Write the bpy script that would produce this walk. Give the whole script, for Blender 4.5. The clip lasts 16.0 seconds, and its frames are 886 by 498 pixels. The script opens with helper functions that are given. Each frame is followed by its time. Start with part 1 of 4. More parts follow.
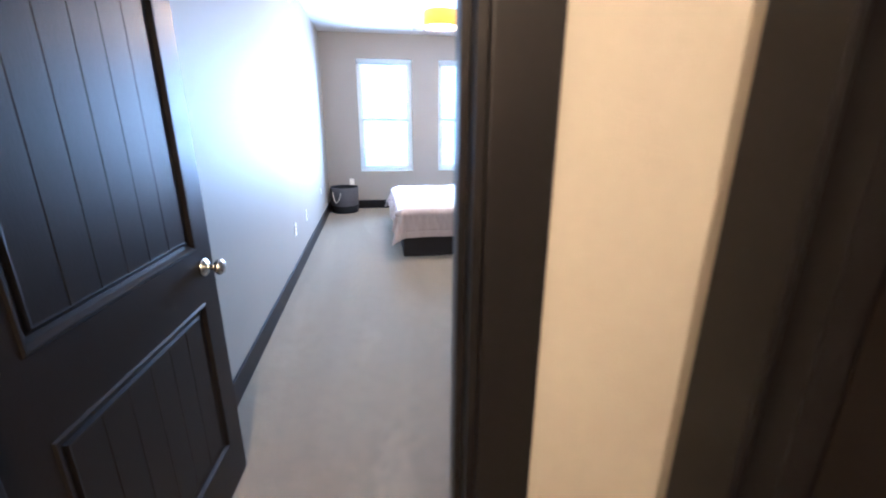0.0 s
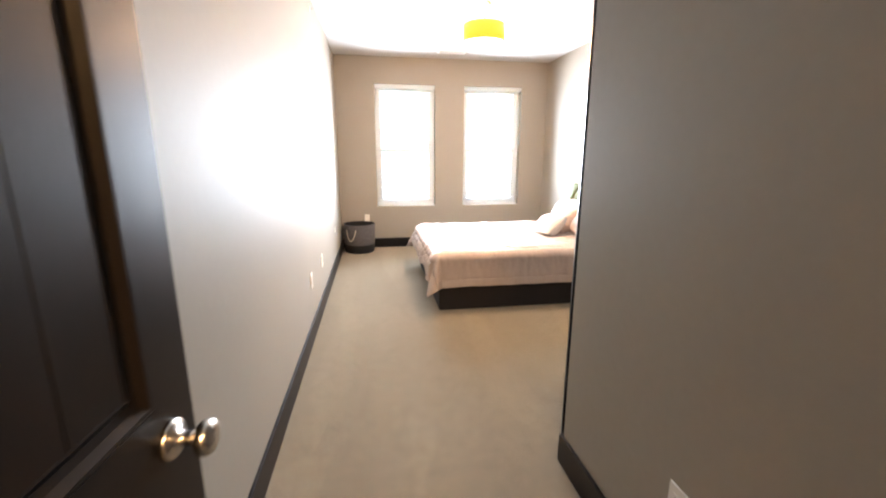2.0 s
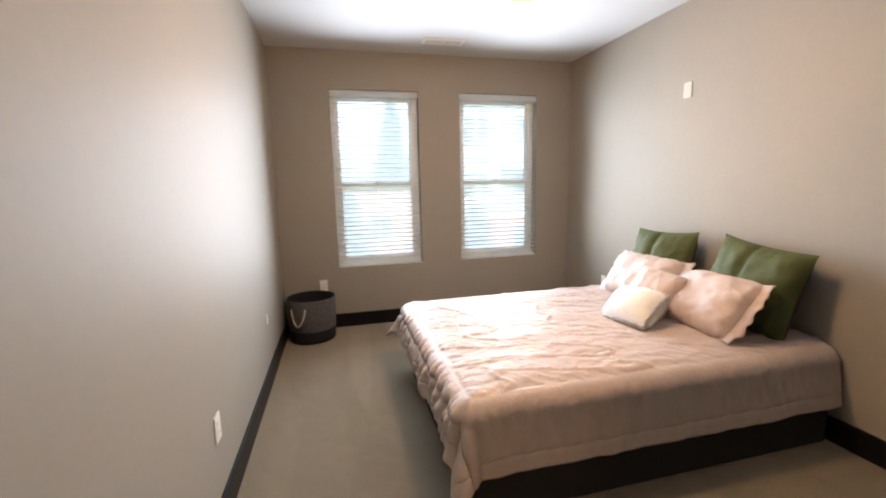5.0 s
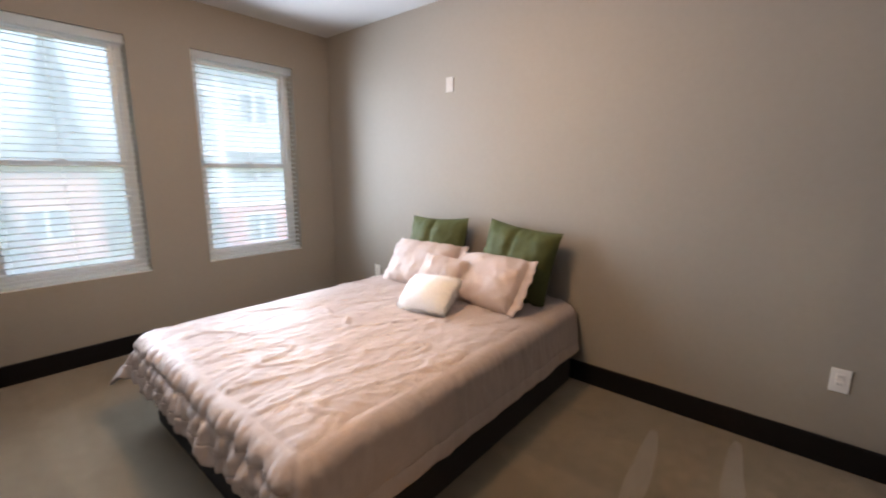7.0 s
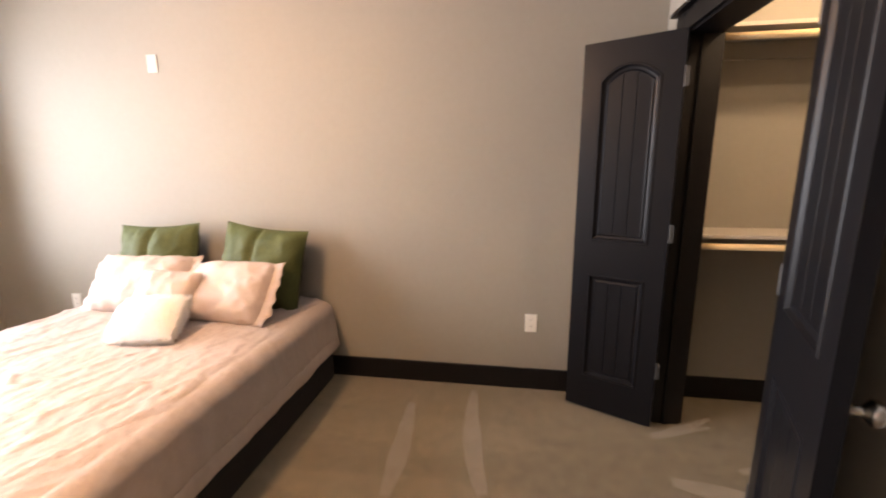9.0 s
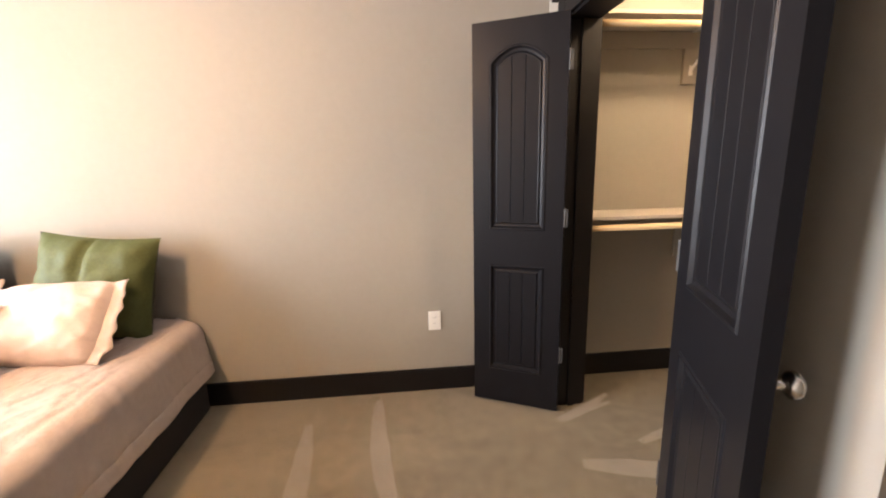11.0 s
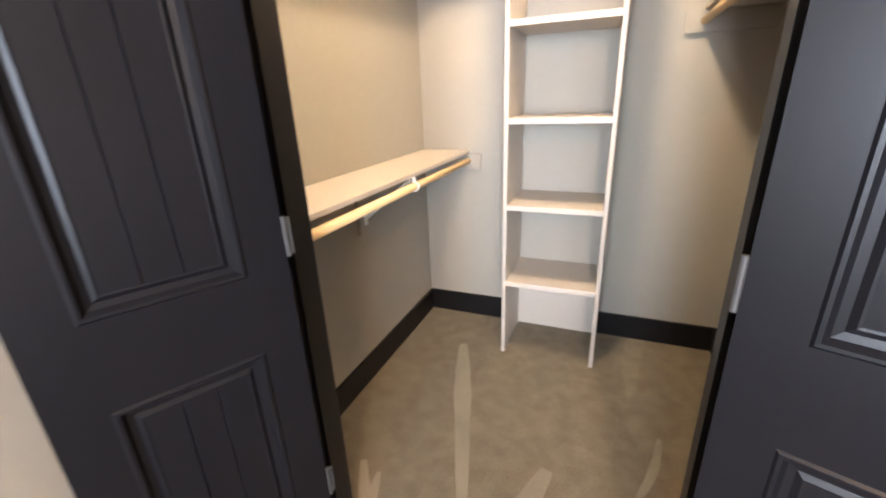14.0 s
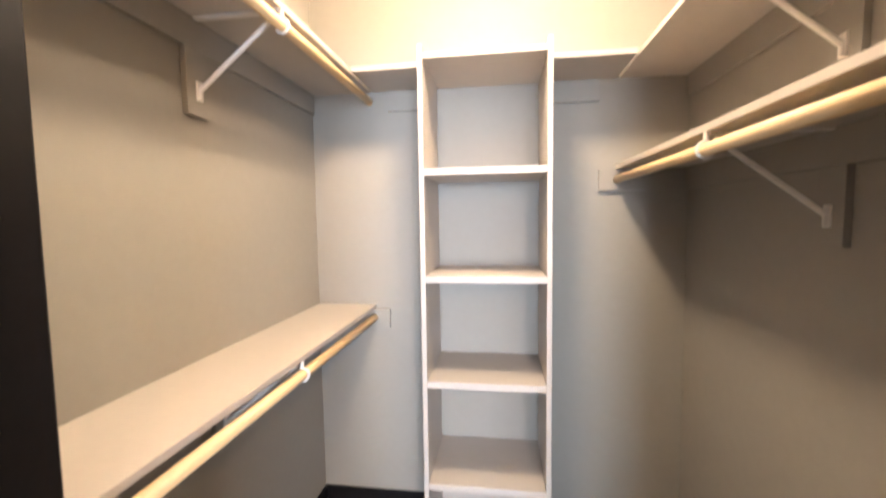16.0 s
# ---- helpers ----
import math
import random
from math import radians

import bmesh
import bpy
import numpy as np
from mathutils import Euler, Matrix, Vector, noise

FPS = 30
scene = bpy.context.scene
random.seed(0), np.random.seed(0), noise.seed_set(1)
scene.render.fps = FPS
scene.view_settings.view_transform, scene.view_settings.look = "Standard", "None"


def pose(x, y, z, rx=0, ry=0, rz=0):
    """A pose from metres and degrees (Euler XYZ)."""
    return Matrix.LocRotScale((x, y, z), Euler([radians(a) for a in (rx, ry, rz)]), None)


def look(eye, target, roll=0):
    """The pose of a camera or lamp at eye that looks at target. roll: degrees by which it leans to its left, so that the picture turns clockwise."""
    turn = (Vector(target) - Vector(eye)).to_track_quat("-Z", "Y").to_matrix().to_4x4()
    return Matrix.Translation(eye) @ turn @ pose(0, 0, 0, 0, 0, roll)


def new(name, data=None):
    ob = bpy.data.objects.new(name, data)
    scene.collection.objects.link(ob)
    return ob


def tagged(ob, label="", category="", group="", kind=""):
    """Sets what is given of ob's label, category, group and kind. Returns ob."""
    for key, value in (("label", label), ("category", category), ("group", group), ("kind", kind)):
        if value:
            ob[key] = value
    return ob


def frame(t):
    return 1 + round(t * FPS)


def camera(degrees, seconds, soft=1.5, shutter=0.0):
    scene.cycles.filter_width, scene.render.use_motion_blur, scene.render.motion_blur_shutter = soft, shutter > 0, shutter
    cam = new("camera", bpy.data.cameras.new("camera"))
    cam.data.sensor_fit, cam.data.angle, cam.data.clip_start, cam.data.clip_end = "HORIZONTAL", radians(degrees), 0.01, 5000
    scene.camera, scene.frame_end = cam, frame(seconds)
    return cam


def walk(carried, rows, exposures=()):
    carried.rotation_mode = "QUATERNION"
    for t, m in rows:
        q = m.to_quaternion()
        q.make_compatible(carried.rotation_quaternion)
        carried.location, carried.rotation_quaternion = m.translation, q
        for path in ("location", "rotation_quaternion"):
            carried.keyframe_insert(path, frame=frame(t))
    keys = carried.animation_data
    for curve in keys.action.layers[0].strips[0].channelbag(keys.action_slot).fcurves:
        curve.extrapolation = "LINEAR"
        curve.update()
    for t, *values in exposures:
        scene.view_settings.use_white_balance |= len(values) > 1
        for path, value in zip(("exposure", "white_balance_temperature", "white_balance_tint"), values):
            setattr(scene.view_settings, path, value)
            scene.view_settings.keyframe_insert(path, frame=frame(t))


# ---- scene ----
cam = camera(93.6, 16.0, soft=2.0, shutter=0.4)
PATH = [
    (0, (0.783, -7.159, 1.44), (1.086, -5.272, 0.851), 0.3),
    (0.5, (0.605, -7.043, 1.45), (0.873, -5.15, 0.862), -1.8),
    (1, (0.505, -6.903, 1.43), (0.861, -5.039, 0.799), -0.3),
    (1.5, (0.5, -6.62, 1.408), (0.804, -4.717, 0.872), -1.6),
    (2, (0.508, -6.315, 1.391), (0.821, -4.39, 0.947), 0.2),
    (2.5, (0.531, -5.977, 1.429), (0.992, -4.06, 1.094), 0.2),
    (3, (0.576, -5.590, 1.383), (1.006, -3.661, 1.073), 0.0),
    (3.2, (0.584, -5.418, 1.368), (0.930, -3.472, 1.068), -0.2),
    (5.3, (0.541, -4.152, 1.451), (1.099, -2.257, 1.140), -1.9),
    (5.5, (0.439, -4.056, 1.434), (1.161, -2.214, 1.141), -1.7),
    (6, (0.369, -3.872, 1.452), (1.426, -2.202, 1.147), -1.0),
    (6.5, (0.412, -3.846, 1.441), (1.724, -2.377, 1.095), 0.3),
    (7, (0.455, -3.834, 1.435), (1.952, -2.562, 1.059), 0.5),
    (7.5, (0.546, -3.902, 1.422), (2.197, -2.842, 1.035), -0.1),
    (8, (0.545, -3.886, 1.403), (2.338, -3.088, 1.017), 0.1),
    (8.5, (0.562, -3.917, 1.425), (2.437, -3.347, 1.028), -0.3),
    (9, (0.563, -3.943, 1.419), (2.501, -3.634, 1.035), -0.3),
    (9.5, (0.558, -3.965, 1.41), (2.523, -3.888, 1.041), -0.4),
    (12, (1.175, -3.859, 1.363), (3.014, -4.454, 0.848), -2.2),
    (12.5, (1.449, -3.818, 1.368), (3.084, -4.808, 0.78), -2.3),
    (13, (1.703, -3.807, 1.401), (3.033, -5.17, 0.79), -2.5),
    (13.5, (1.964, -3.931, 1.383), (3.003, -5.539, 0.803), -2.9),
    (14, (2.095, -4.047, 1.375), (2.816, -5.778, 0.681), -2.3),
    (14.5, (2.24, -4.192, 1.367), (2.546, -6.028, 0.637), -3.0),
    (15, (2.323, -4.317, 1.365), (2.47, -6.185, 0.666), -3.2),
    (15.5, (2.318, -4.428, 1.406), (2.538, -6.352, 0.907), -1.1),
    (16, (2.279, -4.478, 1.48), (2.559, -6.453, 1.333), -0.8),
]
EXPOSURES = [
    (0.0, 4.05, 4150, 10), (0.5, 4.3, 5150, 11), (2.0, 4.05, 5950, 12), (3.0, 3.25, 6200, 13), (5.5, 2.55, 5900, 13), (6.0, 2.4, 5750, 13),
    (7.0, 2.4, 5800, 14), (8.0, 2.75, 6050, 14), (8.5, 3.0, 6200, 16), (9.5, 3.38, 6950, 20), (12.0, 4.05, 5850, 12), (13.0, 4.25, 5650, 11),
    (14.0, 4.3, 5800, 12), (14.5, 4.25, 6050, 15), (15.0, 4.35, 5600, 13), (16.0, 4.1, 5500, 14),
]
walk(cam, [(t, look(e, a, r)) for t, e, a, r in PATH], EXPOSURES)

# ---------- light ----------
world = bpy.data.worlds.new("world")
scene.world = world
world.use_nodes = True
wn = world.node_tree
sky = wn.nodes.new("ShaderNodeTexSky")
sky.sky_type = "NISHITA"
sky.sun_disc = False
sky.sun_elevation = radians(42)
sky.sun_rotation = radians(200)
sky.air_density, sky.dust_density, sky.ozone_density = 1.0, 3.0, 1.0
pale = wn.nodes.new("ShaderNodeHueSaturation")
pale.inputs["Saturation"].default_value = 0.5
wn.links.new(sky.outputs["Color"], pale.inputs["Color"])
wn.links.new(pale.outputs["Color"], wn.nodes["Background"].inputs["Color"])
wn.nodes["Background"].inputs["Strength"].default_value = 0.108

sun_data = bpy.data.lights.new("sun", "SUN")
sun_data.energy, sun_data.angle, sun_data.color = 1.8, radians(12), (1.0, 0.95, 0.88)
sun = new("sun", sun_data)
sun.matrix_world = look((-9, -25, 24), (0, 0, 0))


def point_lamp(name, place, watts, colour, radius):
    d = bpy.data.lights.new(name, "POINT")
    d.energy, d.color, d.shadow_soft_size = watts, colour, radius
    o = new(name, d)
    o.location = place
    return o


WARM = (1.0, 0.69, 0.41)
# First light is added in the air below the diffuser for the drum's glow.
drum_glow = point_lamp("drum_glow_light", (1.53, -2.30, 2.34), 12.5, (1.0, 0.56, 0.26), 0.10)
bulb_upward = point_lamp("bedroom_bulb_upper", (1.53, -2.30, 2.455), 1.5, (1.0, 0.40, 0.05), 0.05)
bulb_closet = point_lamp("closet_bulb", (2.32, -5.55, 2.58), 7.0, (1.0, 0.72, 0.43), 0.09)
bulb_hall = point_lamp("hall_bulb", (0.62, -8.0, 2.55), 19, (1.0, 0.55, 0.21), 0.1)


def lamp_disc(place, size, watts):
    """The lit lower face of the drum lamp."""
    d = bpy.data.lights.new("lamp_diffuser_light", "AREA")
    d.shape, d.size, d.energy, d.color = "DISK", size, watts, WARM
    o = new("lamp_diffuser_light", d)
    o.location = place
    return o


lamp_disc((1.53, -2.30, 2.372), 0.34, 1.2)


def window_daylight(x0, x1, z0, z1, strips=3):
    """Skylight entering at a window's opening, thrown slightly upward by the open slats."""
    h = (z1 - z0 - 0.14) / strips
    for i in range(strips):
        d = bpy.data.lights.new("window_daylight", "AREA")
        d.shape, d.size, d.size_y = "RECTANGLE", x1 - x0 - 0.04, h
        d.energy, d.color = 8.2 / strips, (0.90, 0.955, 1.0)
        d.spread = radians(134)
        x, z = (x0 + x1) / 2, z0 + 0.05 + h * (i + 0.5)
        o = new("window_daylight", d)
        o.matrix_world = look((x, -0.065, z), (x, -1.065, z + math.tan(radians(4))))


window_daylight(0.539, 1.412, 0.625, 2.365)
window_daylight(1.842, 2.724, 0.625, 2.365)


# ---------- materials ----------
def material(name, colour, rough=0.6, metal=0.0, vary=0.08, scale=6.0, fine=60.0, bump=0.0, bump_scale=200.0, spec=0.5, stretch=(1, 1, 1)):
    """Principled surface with broad and fine variation of colour and a fine relief."""
    m = bpy.data.materials.new(name)
    m.use_nodes = True
    n, l = m.node_tree.nodes, m.node_tree.links
    b = n["Principled BSDF"]
    b.inputs["Roughness"].default_value = rough
    b.inputs["Metallic"].default_value = metal
    b.inputs["Specular IOR Level"].default_value = spec
    co = n.new("ShaderNodeTexCoord")
    mp = n.new("ShaderNodeMapping")
    mp.inputs["Scale"].default_value = stretch
    l.new(co.outputs["Object"], mp.inputs["Vector"])
    broad = n.new("ShaderNodeTexNoise")
    broad.inputs["Scale"].default_value = scale
    broad.inputs["Detail"].default_value = 3
    grain = n.new("ShaderNodeTexNoise")
    grain.inputs["Scale"].default_value = fine
    grain.inputs["Detail"].default_value = 4
    for t in (broad, grain):
        l.new(mp.outputs["Vector"], t.inputs["Vector"])
    add = n.new("ShaderNodeMath")
    add.operation = "ADD"
    l.new(broad.outputs["Fac"], add.inputs[0])
    l.new(grain.outputs["Fac"], add.inputs[1])
    ramp = n.new("ShaderNodeMapRange")
    ramp.inputs["From Min"].default_value, ramp.inputs["From Max"].default_value = 0.6, 1.4
    ramp.inputs["To Min"].default_value, ramp.inputs["To Max"].default_value = 1 - vary, 1 + vary
    l.new(add.outputs[0], ramp.inputs["Value"])
    mul = n.new("ShaderNodeVectorMath")
    mul.operation = "SCALE"
    mul.inputs[0].default_value = colour
    l.new(ramp.outputs["Result"], mul.inputs["Scale"])
    l.new(mul.outputs["Vector"], b.inputs["Base Color"])
    if bump:
        tex = n.new("ShaderNodeTexNoise")
        tex.inputs["Scale"].default_value = bump_scale
        tex.inputs["Detail"].default_value = 5
        l.new(mp.outputs["Vector"], tex.inputs["Vector"])
        bp = n.new("ShaderNodeBump")
        bp.inputs["Strength"].default_value = bump
        bp.inputs["Distance"].default_value = 0.004
        l.new(tex.outputs["Fac"], bp.inputs["Height"])
        l.new(bp.outputs["Normal"], b.inputs["Normal"])
    return m


def shader(m):
    return m.node_tree.nodes["Principled BSDF"]


def glow(name, colour, strength):
    m = bpy.data.materials.new(name)
    m.use_nodes = True
    b = shader(m)
    b.inputs["Base Color"].default_value = (*colour, 1)
    b.inputs["Emission Color"].default_value = (*colour, 1)
    b.inputs["Emission Strength"].default_value = strength
    return m


WALL = material("greige_wall_paint", (0.308, 0.284, 0.243), 0.56, vary=0.03, scale=1.5, fine=30, bump=0.12, bump_scale=160, spec=0.15)
CEILING = material("white_ceiling_paint", (0.58, 0.58, 0.572), 0.8, vary=0.02, scale=2, fine=40, bump=0.15, bump_scale=120)
TRIM = material("espresso_trim_paint", (0.006, 0.0052, 0.0056), 0.42, vary=0.2, scale=5, fine=80, bump=0.05, bump_scale=90, spec=0.30)
DOOR = material("charcoal_door_paint", (0.0068, 0.0068, 0.0085), 0.36, vary=0.12, scale=4, fine=90, bump=0.06, bump_scale=60, spec=0.2, stretch=(6, 6, 0.6))
DOOR_DARK = material("espresso_door_paint", (0.0095, 0.0078, 0.007), 0.36, vary=0.12, scale=4, fine=90, bump=0.10, bump_scale=60, spec=0.16, stretch=(6, 6, 0.6))
CHROME = material("brushed_nickel", (0.62, 0.60, 0.57), 0.25, metal=1.0, vary=0.05)
NICKEL = material("satin_nickel_hinge", (0.045, 0.044, 0.043), 0.48, vary=0.08, spec=0.4)
WHITE = material("white_plastic", (0.78, 0.76, 0.71), 0.4, vary=0.03)
VINYL = material("white_vinyl", (0.82, 0.83, 0.83), 0.35, vary=0.02)
MELAMINE = material("cream_melamine", (0.46, 0.415, 0.36), 0.45, vary=0.03, scale=3, fine=40)
ROD = material("pale_pine_dowel", (0.72, 0.52, 0.27), 0.5, vary=0.12, scale=5, fine=60, stretch=(8, 0.6, 8))
METAL_WHITE = material("white_enamelled_steel", (0.72, 0.68, 0.62), 0.4, vary=0.04)
METAL_GREY = material("warm_grey_plastic", (0.50, 0.465, 0.42), 0.5, vary=0.04)
# Black colour for the shade inside outlet slots, strike slot and vent.
DARK = material("opening_shade_black", (0.01, 0.01, 0.01), 0.7)
BASE = material("black_bed_fabric", (0.012, 0.011, 0.013), 0.85, vary=0.2, fine=120, bump=0.3, bump_scale=500)
BLANKET = material("blush_satin_comforter", (0.445, 0.382, 0.350), 0.5, vary=0.06, scale=9, fine=45, bump=0.7, bump_scale=30, spec=0.2)
SHAM = material("blush_satin_sham", (0.50, 0.412, 0.366), 0.48, vary=0.05, scale=8, fine=60, bump=0.6, bump_scale=30, spec=0.3)
GREEN = material("olive_green_satin", (0.072, 0.086, 0.031), 0.66, vary=0.2, scale=14, fine=90, bump=0.5, bump_scale=30, spec=0.2)
GREEN_BACK = material("dark_olive_backing", (0.020, 0.021, 0.014), 0.8, vary=0.1, bump=0.2)
FUR = material("white_faux_fur", (0.80, 0.797, 0.792), 0.9, vary=0.05, scale=20, fine=120, bump=0.9, bump_scale=70, stretch=(1.6, 1, 0.6))
fb = shader(FUR)
ft = FUR.node_tree.nodes.new("ShaderNodeBsdfTranslucent")
ft.inputs["Color"].default_value = (0.88, 0.85, 0.82, 1)
fm = FUR.node_tree.nodes.new("ShaderNodeMixShader")
FUR.node_tree.links.new(fb.outputs["BSDF"], fm.inputs[1])
FUR.node_tree.links.new(ft.outputs["BSDF"], fm.inputs[2])
fm.inputs["Fac"].default_value = 0.06
FUR.node_tree.links.new(fm.outputs["Shader"], FUR.node_tree.nodes["Material Output"].inputs["Surface"])
BASKET_GREY = material("grey_melange_felt", (0.09, 0.086, 0.09), 0.9, vary=0.5, scale=45, fine=220, bump=0.6, bump_scale=220)
BASKET_BLACK = material("black_felt", (0.010, 0.010, 0.011), 0.9, vary=0.2, bump=0.4, bump_scale=220)
ROPE = material("cotton_rope", (0.52, 0.47, 0.40), 0.85, vary=0.2, fine=150, bump=0.5, bump_scale=300)
SHADE = glow("amber_lamp_shade", (1.0, 0.40, 0.02), 0.13)
shader(SHADE).inputs["Base Color"].default_value = (0.25, 0.10, 0.01, 1)
DIFFUSER = glow("lit_lamp_diffuser", (1.0, 0.80, 0.50), 0.6)
FLUSH = glow("lit_flush_light", (1.0, 0.78, 0.5), 1.5)
BLIND = material("white_blind_slat", (0.85, 0.86, 0.86), 0.45, vary=0.02)
bb = shader(BLIND)
thin = BLIND.node_tree.nodes.new("ShaderNodeBsdfTranslucent")
thin.inputs["Color"].default_value = (0.9, 0.93, 0.93, 1)
blend = BLIND.node_tree.nodes.new("ShaderNodeMixShader")
blend.inputs["Fac"].default_value = 0.65
BLIND.node_tree.links.new(bb.outputs["BSDF"], blend.inputs[1])
BLIND.node_tree.links.new(thin.outputs["BSDF"], blend.inputs[2])
BLIND.node_tree.links.new(blend.outputs["Shader"], BLIND.node_tree.nodes["Material Output"].inputs["Surface"])
GLASS = bpy.data.materials.new("window_glass")
GLASS.use_nodes = True
g = shader(GLASS)
g.inputs["Base Color"].default_value = (0.98, 1.0, 0.99, 1)
g.inputs["Roughness"].default_value = 0.0
g.inputs["Transmission Weight"].default_value = 1.0
g.inputs["IOR"].default_value = 1.02
# Translucent layer in the pane washes out the view, imitating glare haze.
glare_haze = GLASS.node_tree.nodes.new("ShaderNodeBsdfTranslucent")
glare_haze.inputs["Color"].default_value = (0.90, 0.94, 0.94, 1)
veil = GLASS.node_tree.nodes.new("ShaderNodeMixShader")
veil.inputs["Fac"].default_value = 0.55
GLASS.node_tree.links.new(g.outputs["BSDF"], veil.inputs[1])
GLASS.node_tree.links.new(glare_haze.outputs["BSDF"], veil.inputs[2])
GLASS.node_tree.links.new(veil.outputs["Shader"], GLASS.node_tree.nodes["Material Output"].inputs["Surface"])
SIDING = material("pale_blue_siding", (0.36, 0.42, 0.45), 0.7, vary=0.06, scale=2, fine=12)
BRICK = material("red_brick_base", (0.40, 0.13, 0.10), 0.8, vary=0.2, scale=4, fine=20)
ROOFING = material("grey_shingle", (0.16, 0.17, 0.18), 0.9, vary=0.15, scale=3, fine=20)
FAR_GLASS = material("dark_window_glass", (0.08, 0.10, 0.12), 0.15, vary=0.1)
STUCCO = material("tan_stucco", (0.40, 0.22, 0.165), 0.85, vary=0.08, scale=1, fine=8)
GRASS = material("lawn", (0.10, 0.13, 0.05), 0.95, vary=0.25, scale=0.3, fine=4)
NEEDLES = material("conifer_needles", (0.115, 0.14, 0.125), 0.8, vary=0.2, scale=1.5, fine=9)
RED_LEAF = material("red_shrub_leaves", (0.24, 0.05, 0.05), 0.7, vary=0.35, scale=2, fine=12)
BARK = material("bark", (0.10, 0.07, 0.05), 0.95, vary=0.3, fine=25, bump=0.6, bump_scale=30)


def tilt_to_windows(m):
    """Tilts the shading normal towards the windows, so the carpet takes more of their light."""
    n, l = m.node_tree.nodes, m.node_tree.links
    lean = n.new("ShaderNodeCombineXYZ")
    lean.inputs[0].default_value, lean.inputs[1].default_value, lean.inputs[2].default_value = 0.0, 0.40, 0.917
    relief = [k for k in n if k.type == "BUMP"][0]
    l.new(lean.outputs["Vector"], relief.inputs["Normal"])


def carpet_material():
    """Short olive-tan carpet with soft vacuum strokes."""
    m = material("olive_tan_carpet", (0.122, 0.101, 0.069), 0.95, vary=0.3, scale=13, fine=130, bump=1.0, bump_scale=260, spec=0.1)
    n, l = m.node_tree.nodes, m.node_tree.links
    b = shader(m)
    co = n.new("ShaderNodeTexCoord")
    wob = n.new("ShaderNodeTexNoise")
    wob.inputs["Scale"].default_value = 5.0
    l.new(co.outputs["Object"], wob.inputs["Vector"])
    for turn, size, lo, hi, gain in ((24, (3.4, 0.62, 1), 0.80, 0.90, 1.16), (-30, (3.0, 0.55, 1), 0.82, 0.92, 1.14), (6, (2.2, 0.45, 1), 0.3, 0.8, 1.10)):
        old = b.inputs["Base Color"].links[0].from_socket
        mp = n.new("ShaderNodeMapping")
        mp.inputs["Rotation"].default_value = (0, 0, radians(turn))
        mp.inputs["Scale"].default_value = size
        l.new(co.outputs["Object"], mp.inputs["Vector"])
        bend = n.new("ShaderNodeVectorMath")
        bend.operation = "MULTIPLY_ADD"
        bend.inputs[1].default_value = (0.12, 0.12, 0)
        l.new(wob.outputs["Color"], bend.inputs[0])
        l.new(mp.outputs["Vector"], bend.inputs[2])
        vo = n.new("ShaderNodeTexVoronoi")
        vo.feature = "SMOOTH_F1"
        vo.inputs["Scale"].default_value = 1.2
        vo.inputs["Smoothness"].default_value = 0.08
        l.new(bend.outputs["Vector"], vo.inputs["Vector"])
        sep = n.new("ShaderNodeSeparateColor")
        l.new(vo.outputs["Color"], sep.inputs["Color"])
        r = n.new("ShaderNodeMapRange")
        r.interpolation_type = "SMOOTHSTEP"
        r.inputs["From Min"].default_value, r.inputs["From Max"].default_value = lo, hi
        r.inputs["To Min"].default_value, r.inputs["To Max"].default_value = 0.97, gain
        l.new(sep.outputs["Red"], r.inputs["Value"])
        s = n.new("ShaderNodeVectorMath")
        s.operation = "SCALE"
        l.new(old, s.inputs[0])
        l.new(r.outputs["Result"], s.inputs["Scale"])
        l.new(s.outputs["Vector"], b.inputs["Base Color"])
    b.inputs["Sheen Weight"].default_value = 0.4
    b.inputs["Sheen Roughness"].default_value = 0.5
    b.inputs["Sheen Tint"].default_value = (1.0, 0.90, 0.74, 1)
    return m


CARPET = carpet_material()
tilt_to_windows(CARPET)


# ---------- mesh helpers ----------
def box(bm, x0, x1, y0, y1, z0, z1, bevel=0.0):
    r = bmesh.ops.create_cube(bm, size=1)
    vs = r["verts"]
    bmesh.ops.scale(bm, vec=(x1 - x0, y1 - y0, z1 - z0), verts=vs)
    bmesh.ops.translate(bm, vec=((x0 + x1) / 2, (y0 + y1) / 2, (z0 + z1) / 2), verts=vs)
    if bevel:
        es = list({e for v in vs for e in v.link_edges})
        bmesh.ops.bevel(bm, geom=es, offset=bevel, segments=2, affect="EDGES", profile=0.6)
    return bm


def boxed(*a, **k):
    return box(bmesh.new(), *a, **k)


def tube(bm, a, b, r, seg=12, r2=None):
    a, b = Vector(a), Vector(b)
    d = b - a
    m = Matrix.Translation((a + b) / 2) @ d.to_track_quat("Z", "Y").to_matrix().to_4x4()
    bmesh.ops.create_cone(bm, cap_ends=True, segments=seg, radius1=r, radius2=r if r2 is None else r2, depth=d.length, matrix=m)
    return bm


def lathe(bm, profile, seg=32):
    """Turn a list of (radius, height) about z."""
    rings = []
    for r, z in profile:
        rings.append([bm.verts.new((r * math.cos(2 * math.pi * i / seg), r * math.sin(2 * math.pi * i / seg), z)) for i in range(seg)])
    for a, b in zip(rings, rings[1:]):
        for i in range(seg):
            j = (i + 1) % seg
            bm.faces.new((a[i], a[j], b[j], b[i]))
    return bm


def finish(bm, name, mat, smooth=False):
    bmesh.ops.recalc_face_normals(bm, faces=bm.faces)
    me = bpy.data.meshes.new(name)
    bm.to_mesh(me)
    bm.free()
    me.materials.append(mat)
    if smooth:
        for p in me.polygons:
            p.use_smooth = True
    return me


